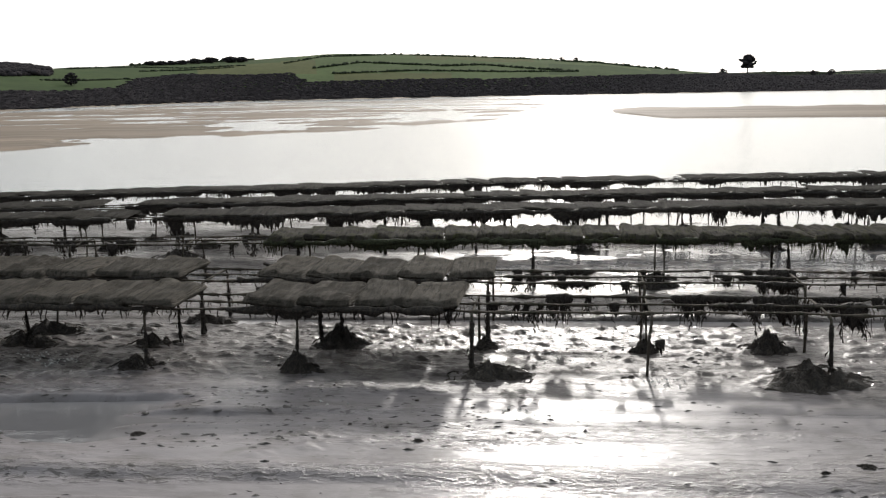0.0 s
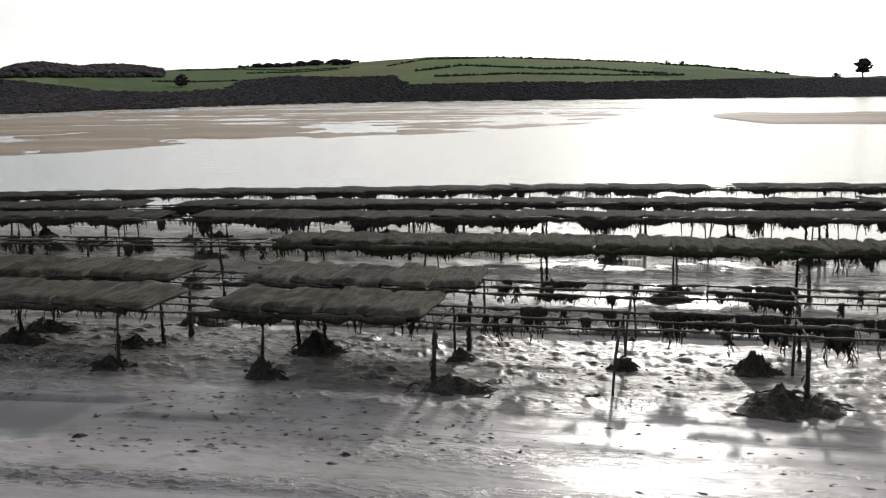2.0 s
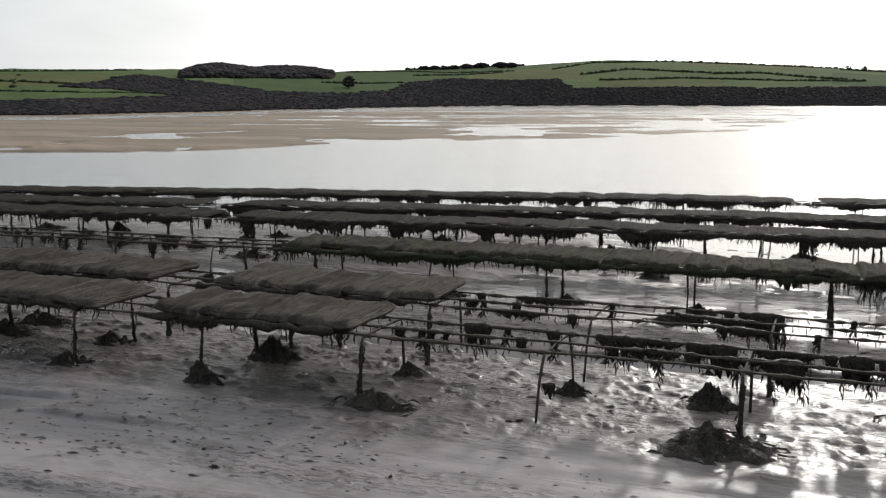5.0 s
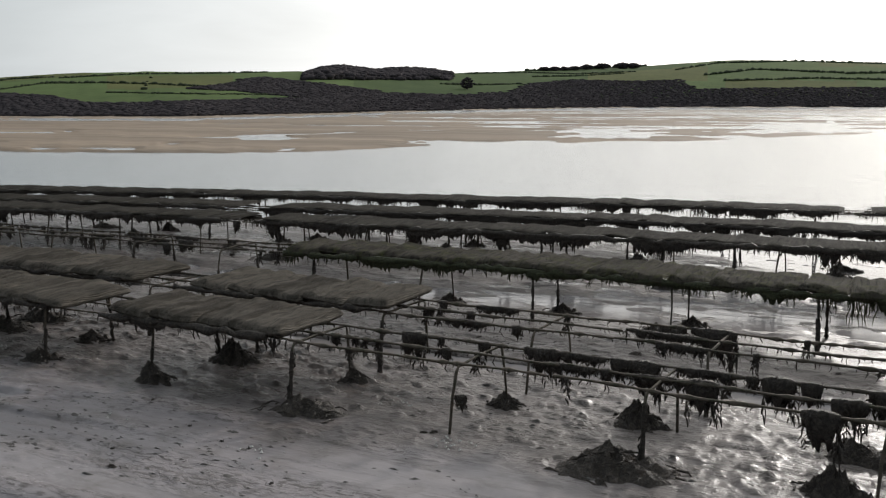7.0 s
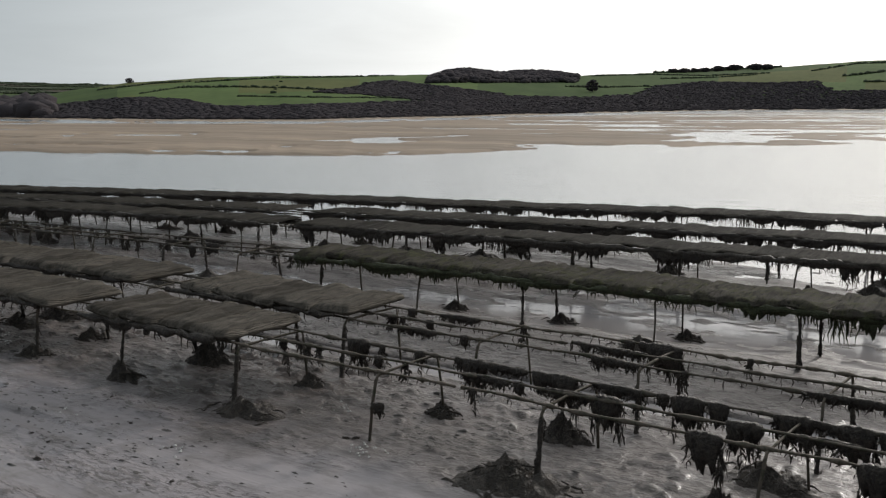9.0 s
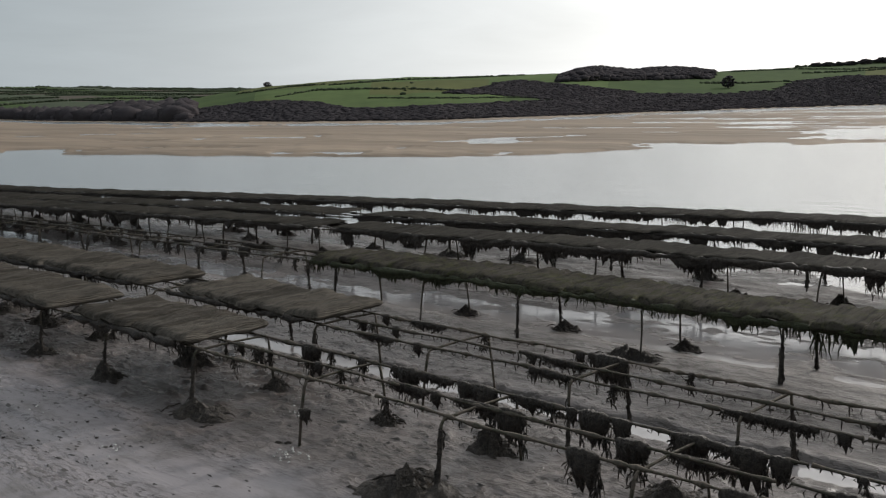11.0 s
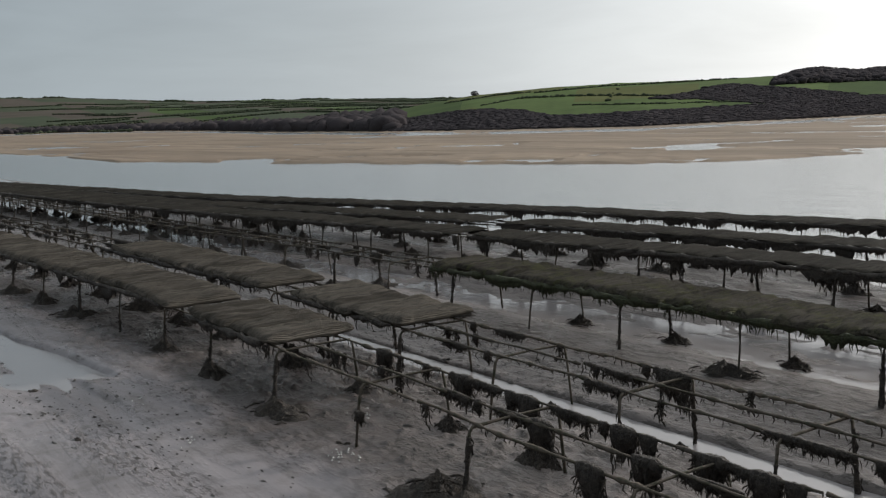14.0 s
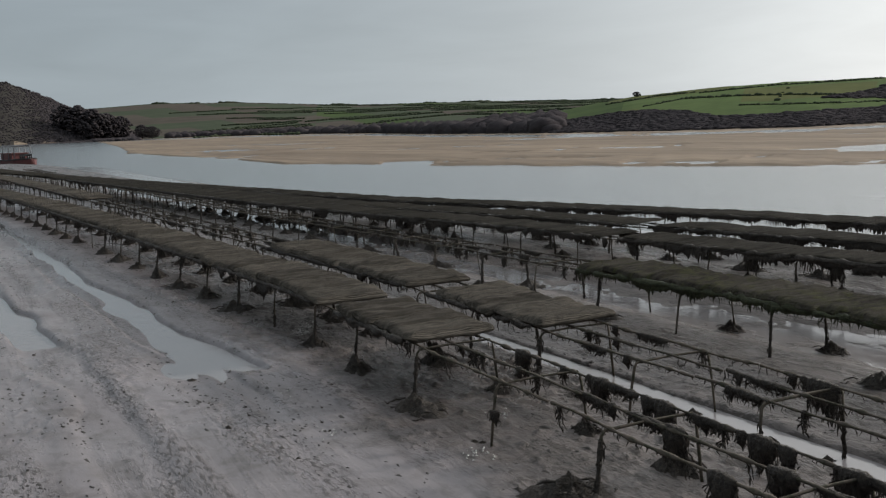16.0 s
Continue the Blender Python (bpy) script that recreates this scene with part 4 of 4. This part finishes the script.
BAND = ((-58, 0.2), (-54, 0.4), (-52.3, 0.8), (-49.6, 1.4), (-47.3, 3.2), (-45, 4.2), (-42.9, 3.2), (-41.4, 0.9), (-39.9, 0.5), (-35.9, 1.2), (-31.5, 2.0), (-28.8, 2.8), (-25.2, 4.4), (-21.1, 3.8), (-18, 4.8), (-17.2, 8.0), (-14.4, 9.6), (-11.5, 9.0), (-9, 9.4), (-8, 6.0),
        (-3, 6.3), (0, 6.5), (1.9, 6.0), (7.3, 6.4), (10, 6.7), (14.3, 6.6), (15.1, 7.2), (18.3, 5.4), (23, 5.8), (30, 6))
LOW = ((-60, -2), (60, -2))
wood_between("shore_wood", LOW, BAND, -58, 30, 0.86, 0.44, "dark leafless wood along the far shore")
wood_between("slope_wood", ((-35.8, 5.7), (-33.3, 5.0), (-30.3, 2.8), (-28.5, 2.2), (-25.5, 3.4)), ((-35.8, 6.2), (-34.6, 7.2), (-33.4, 8.2), (-32.8, 9.8), (-31.6, 10.6), (-30.3, 9.4), (-28.5, 8.0), (-25.5, 5.4)), -35.8, -25.5, 0.95, 0.42, "dark scrub wedge on the green hillside")


def crest_wood(outline, foot, label):
    """A wood whose crowns stand over the crest in two humps."""
    s = Shape()
    b = outline[0][0]
    while b < outline[-1][0]:
        crest = float(table(b, SHORE)) + 190
        start = slope_radius(b, foot)
        r = start
        while r < crest + 6:
            bb, rr = b + random.uniform(-0.1, 0.1), r + random.uniform(-2, 2)
            x, y = at_bearing(bb, rr)
            base = float(hill_height(np.array([bb]), np.array([rr]))[0])
            top = 2.7 + (float(table(bb, outline)) - 2.7) * rr / 400
            share = min(1.0, 0.35 + 1.3 * (rr - start) / (crest - start + 1))
            z = base + 0.4
            while z < base + (top - base) * share:
                k = random.uniform(0.5, 1.0)
                lump(s, x + random.uniform(-1, 1), y + random.uniform(-1, 1), z, k * 2.0, k)
                z += k * 1.3
            r += random.uniform(2.5, 5.0)
        b += 0.11
    return tagged(new("crest_wood", s.mesh("crest_wood", LEAF)), label, "woodland", kind="stuff")


crest_wood(((-29.4, 11.9), (-28.9, 13.0), (-28.3, 14.2), (-27.4, 14.5), (-26.4, 13.6), (-25.6, 13.0), (-24.7, 13.6), (-23.5, 13.8), (-22.5, 13.2), (-21.4, 12.0)), 9.4, "dark wood on the crest of the hill in two humps")


def hedge(points, size, label="dark green hedge along a field edge", wide=1.0):
    s = Shape()
    for (b0, l0), (b1, l1) in zip(points, points[1:]):
        r0 = slope_radius(b0, l0)
        n = max(3, int(abs(b1 - b0) * r0 * 0.01745 / (size * 0.8)))
        if abs(b1 - b0) < 0.6:
            n = max(n, 26)
        for k in range(n):
            t = k / n
            b = b0 + (b1 - b0) * t + random.uniform(-0.04, 0.04) * wide
            r = slope_radius(b, l0 + (l1 - l0) * t)
            x, y = at_bearing(b, r)
            q = size * random.uniform(0.4, 0.95)
            lump(s, x, y, ground_z(x, y) + q * 0.3, q * 1.1 * wide, q * 0.8)
    return tagged(new("hedge", s.mesh("hedge", HEDGE)), label, "hedge", "field hedges", kind="stuff")


for points, size in ((((-42.3, 9.4), (-38.6, 11.0), (-34.6, 11.4), (-31.5, 12.0)), 0.75), (((-43.0, 7.5), (-40.2, 7.7), (-37.7, 7.4), (-35.2, 6.6)), 0.75), (((-20.6, 11.6), (-17.2, 12.0), (-14.5, 11.4), (-11.2, 12.2)), 0.8), (((-16.9, 10.4), (-14.5, 10.6), (-11.8, 11.6)), 0.8),
                     (((-0.5, 11.0), (1.9, 11.2), (4.7, 9.3), (7.2, 8.0)), 1.2), (((6.0, 12.2), (8.2, 11.2), (10.3, 9.4), (12.8, 7.9)), 1.5), (((-7.5, 10.8), (-5.0, 12.8), (-0.5, 11.2)), 1.2), (((-9.1, 12.8), (-7, 15.2), (-3, 15.6), (0.5, 14.6), (6.0, 12.6)), 1.2),
                     (((-17.2, 12.6), (-14.5, 13.2), (-12.0, 13.8), (-10.6, 14.4)), 1.5), (((-47.4, 6.5), (-44.5, 9.0), (-42.5, 9.8)), 0.7), (((-22.0, 7.6), (-20, 7.2), (-17.4, 7.6)), 0.9), (((-40, 4.2), (-35, 3.6), (-30, 3.4)), 0.5), (((-45.2, 5.2), (-43.1, 7.5)), 0.6), (((-6.5, 8.6), (-2, 9.4), (3, 8.4), (7, 8.0)), 1.0)):
    hedge(points, size)
hedge(((-37.75, 9.6), (-38.35, 2.6)), 0.7, "broad dark hedge running up the hillside", 1.3)

# hedges between the strips of the distant fields
far_hedges = Shape()
for k in range(110):
    b, r = random.choice((random.uniform(-72, -44), random.uniform(-72, -44), random.uniform(10, 26))), random.uniform(520, 1340)
    long_way, cross = random.uniform(2.0, 7.0), random.uniform(-70, 70)
    n = int(long_way * r * 0.01745 / 2.2)
    for i in range(n):
        t = i / n
        x, y = at_bearing(b + long_way * t, r + cross * t)
        if r + cross * t > float(table(b + long_way * t, SHORE)) + 200 or b < -57:
            lump(far_hedges, x, y, ground_z(x, y) + 0.5, random.uniform(1.2, 2.6), random.uniform(0.5, 1.1))
for b in np.arange(-73, -44, 0.07):
    x, y = at_bearing(b + random.uniform(-0.1, 0.1), 1345)
    q = random.uniform(0.35, 1.0) * (2.0 if soft_noise(np.array([b * 1.3]), np.array([0.3]), 3)[0] > 0.25 else 0.8)
    lump(far_hedges, x, y, ground_z(x, y) + q * 0.2, q * 2.4, q)
tagged(new("far_hedges", far_hedges.mesh("far_hedges", HEDGE)), "thin dark hedges between distant fields", "hedges", kind="stuff")
far_wood = Shape()
for k in range(900):
    b = random.uniform(-72, -50)
    d = float(table(b, SHORE))
    r = d + random.uniform(3, 60)
    x, y = at_bearing(b, r)
    q = random.uniform(1.5, 3.4)
    lump(far_wood, x, y, ground_z(x, y) + q * 0.3, q * 1.3, q * 0.9)
tagged(new("far_shore_wood", far_wood.mesh("far_shore_wood", LEAF)), "dark low scrub along the distant shore", "woodland", kind="stuff")
head = Shape()
for k in range(11000):
    b = -73.2 - abs(random.gauss(0, 5.0))
    r = random.uniform(604, 800)
    x, y = at_bearing(b, r)
    q = random.uniform(0.5, 1.3) * min(1.0, max(0.4, (b + 82.0) / 6.0))
    if float(table(b, HEAD)) > 1:
        lump(head, x, y, ground_z(x, y) + q * 0.3, q * 1.9, q)
tagged(new("headland_wood", head.mesh("headland_wood", LEAF)), "dark wooded headland beside the water", "woodland", kind="stuff")


def make_tree(high, spread, crowns, trunk_share=0.35, fine=1.0):
    root = new("tree")
    s = Shape()
    s.tube([(0, 0, -0.3), (0.03 * high, 0, high * 0.3), (0.01 * high, 0.02 * high, high * 0.8)], [high * 0.05, high * 0.035, high * 0.012], 7)
    for k in range(6):
        a = random.uniform(0, 6.28)
        z = high * random.uniform(trunk_share, 0.7)
        s.tube([(0.02 * high, 0, z), (spread * 0.45 * math.cos(a), spread * 0.45 * math.sin(a), z + high * 0.12), (spread * 0.8 * math.cos(a), spread * 0.8 * math.sin(a), z + high * 0.18)], [high * 0.02, high * 0.012, high * 0.005], 5)
    part("trunk", s, BARK, root)
    c = Shape()
    for k in range(crowns):
        a, t = random.uniform(0, 6.28), random.random() ** 0.6
        z = random.uniform(trunk_share, 1.0)
        w_ = spread * math.sin(math.pi * min(1, max(0.08, (z - trunk_share + 0.08) / (1.1 - trunk_share)))) ** 0.7
        q = max(high, spread * 1.3) * random.uniform(0.06, 0.13) * fine
        lump(c, w_ * t * math.cos(a), w_ * t * math.sin(a), high * z, q * 1.2, q * 0.8)
    part("crown", c, LEAF, root)
    return root


for b, level, high, spread, label in ((16.3, 6.6, 11.0, 5.2, "tall round dark tree alone on the shore"), (15.0, 7.2, 2.8, 2.6, "low dark bushy tree on the shore"), (-20.5, 5.6, 4.0, 2.6, "dark bushy tree on the green slope"), (-16.2, 12.7, 1.7, 3.4, "broad dark bush on the skyline"), (-15.7, 12.7, 1.8, 3.6, "broad dark bush on the skyline"),
                                     (-15.2, 12.8, 1.7, 3.4, "broad dark bush on the skyline"), (-14.6, 12.9, 1.8, 3.6, "broad dark bush on the skyline"), (-13.9, 13.1, 2.3, 3.7, "broad dark bush on the skyline"), (-13.1, 13.3, 2.6, 4.1, "broad dark bush on the skyline"),
                                     (-12.0, 13.4, 3.0, 4.4, "broad dark bush on the skyline"), (-11.4, 13.5, 2.5, 3.7, "broad dark bush on the skyline"), (6.3, 12.4, 1.8, 1.6, "small dark tree on the skyline"), (7.1, 12.0, 2.0, 2.0, "small dark tree on the skyline"),
                                     (-45.8, 9.0, 1.8, 1.6, "small dark tree on the skyline"), (20.5, 5.0, 3.4, 2.6, "low dark bushy tree on the shore"), (19.6, 5.0, 3.0, 2.4, "low dark bushy tree on the shore")):
    r = slope_radius(b, level)
    x, y = at_bearing(b, r)
    tree = tagged(make_tree(high, spread, 90, 0.35 if "tall" in label else 0.12), label, "tree", "shore trees")
    tree.matrix_basis = pose(x, y, ground_z(x, y), 0, 0, random.uniform(0, 360))
for b, high, spread in ((-76.6, 19, 9), (-75.9, 20, 10), (-75.2, 17, 9), (-74.5, 15, 8), (-73.4, 9, 6), (-72.9, 8, 6), (-77.3, 16, 9)):
    r = 690 + random.uniform(-20, 20)
    x, y = at_bearing(b, r)
    tree = tagged(make_tree(high, spread, 420, 0.12, 0.5), "broad dark tree on the wooded headland", "tree", "headland trees")
    tree.matrix_basis = pose(x, y, ground_z(x, y), 0, 0, random.uniform(0, 360))


# ---- a red work boat aground beyond the end of the rows ----
def make_boat():
    red, dark, grey = plain("red_paint", (0.125, 0.032, 0.030), 0.6), plain("dark_rubber", (0.03, 0.03, 0.03)), plain("grey_steel", (0.16, 0.16, 0.17), 0.5)
    root = new("work_boat")
    s = Shape()
    sections = []
    for k in range(11):
        t = k / 10
        x = -4.5 + 9.0 * t
        half = 1.5 * (1 - max(0.0, (t - 0.62) / 0.38) ** 2.2 * 0.85)
        deck = 0.95 + 0.35 * max(0.0, t - 0.5)
        sections.append([(x, -half, deck), (x + 0.1, -half * 0.92, 0.25), (x - 0.05, -half * 0.55, -0.25), (x - 0.05, half * 0.55, -0.25), (x + 0.1, half * 0.92, 0.25), (x, half, deck)])
    v = [p for q in sections for p in q]
    f = [(a * 6 + i, a * 6 + i + 1, a * 6 + i + 7, a * 6 + i + 6) for a in range(10) for i in range(5)]
    f += [(a * 6 + 5, a * 6, a * 6 + 6, a * 6 + 11) for a in range(10)] + [(0, 1, 2, 3, 4, 5), (65, 64, 63, 62, 61, 60)]
    s.add(v, f)
    part("hull", s, red, root, smooth=False)
    rub = Shape()
    for side in (0, 5):
        rub.tube([q[side] for q in sections], 0.09, 6)
    part("rubbing_strake", rub, dark, root)
    house = Shape()
    for z0, z1, x0, x1, y0 in ((0.9, 1.75, -3.4, 0.4, 1.05), (1.75, 1.85, -3.6, 0.6, 1.15)):
        c = [(x, y, z) for z in (z0, z1) for x, y in ((x0, -y0), (x1, -y0), (x1, y0), (x0, y0))]
        house.add(c, [(3, 2, 1, 0), (4, 5, 6, 7), (0, 1, 5, 4), (1, 2, 6, 5), (2, 3, 7, 6), (3, 0, 4, 7)])
    part("deckhouse", house, red, root, smooth=False)
    for x in (-2.6, -0.6, 1.4):
        g = Shape()
        g.tube([(x, -1.1, 0.9), (x, -1.05, 2.55), (x, -0.8, 2.75), (x, 0.8, 2.75), (x, 1.05, 2.55), (x, 1.1, 0.9)], 0.06, 6)
        part("gantry", g, grey, root)
    for y in (-0.95, 0.95):
        g = Shape()
        g.tube([(-2.6, y, 2.66), (-0.6, y, 2.68), (1.4, y, 2.66)], 0.05, 6)
        part("top_bar", g, grey, root)
    for x in (1.9, 2.6, 3.2):
        g = Shape()
        g.tube([(x, -0.5, 1.1), (x, -0.5, 1.5), (x + 0.1, 0.4, 1.6), (x + 0.1, 0.4, 1.1)], 0.14, 6)
        part("deck_gear", g, dark, root)
    return tagged(root, "weathered red work boat with a steel gantry", "boat")


boat = make_boat()
boat.matrix_basis = pose(-131.0, 28.8, -0.9, 0, 0, 10)
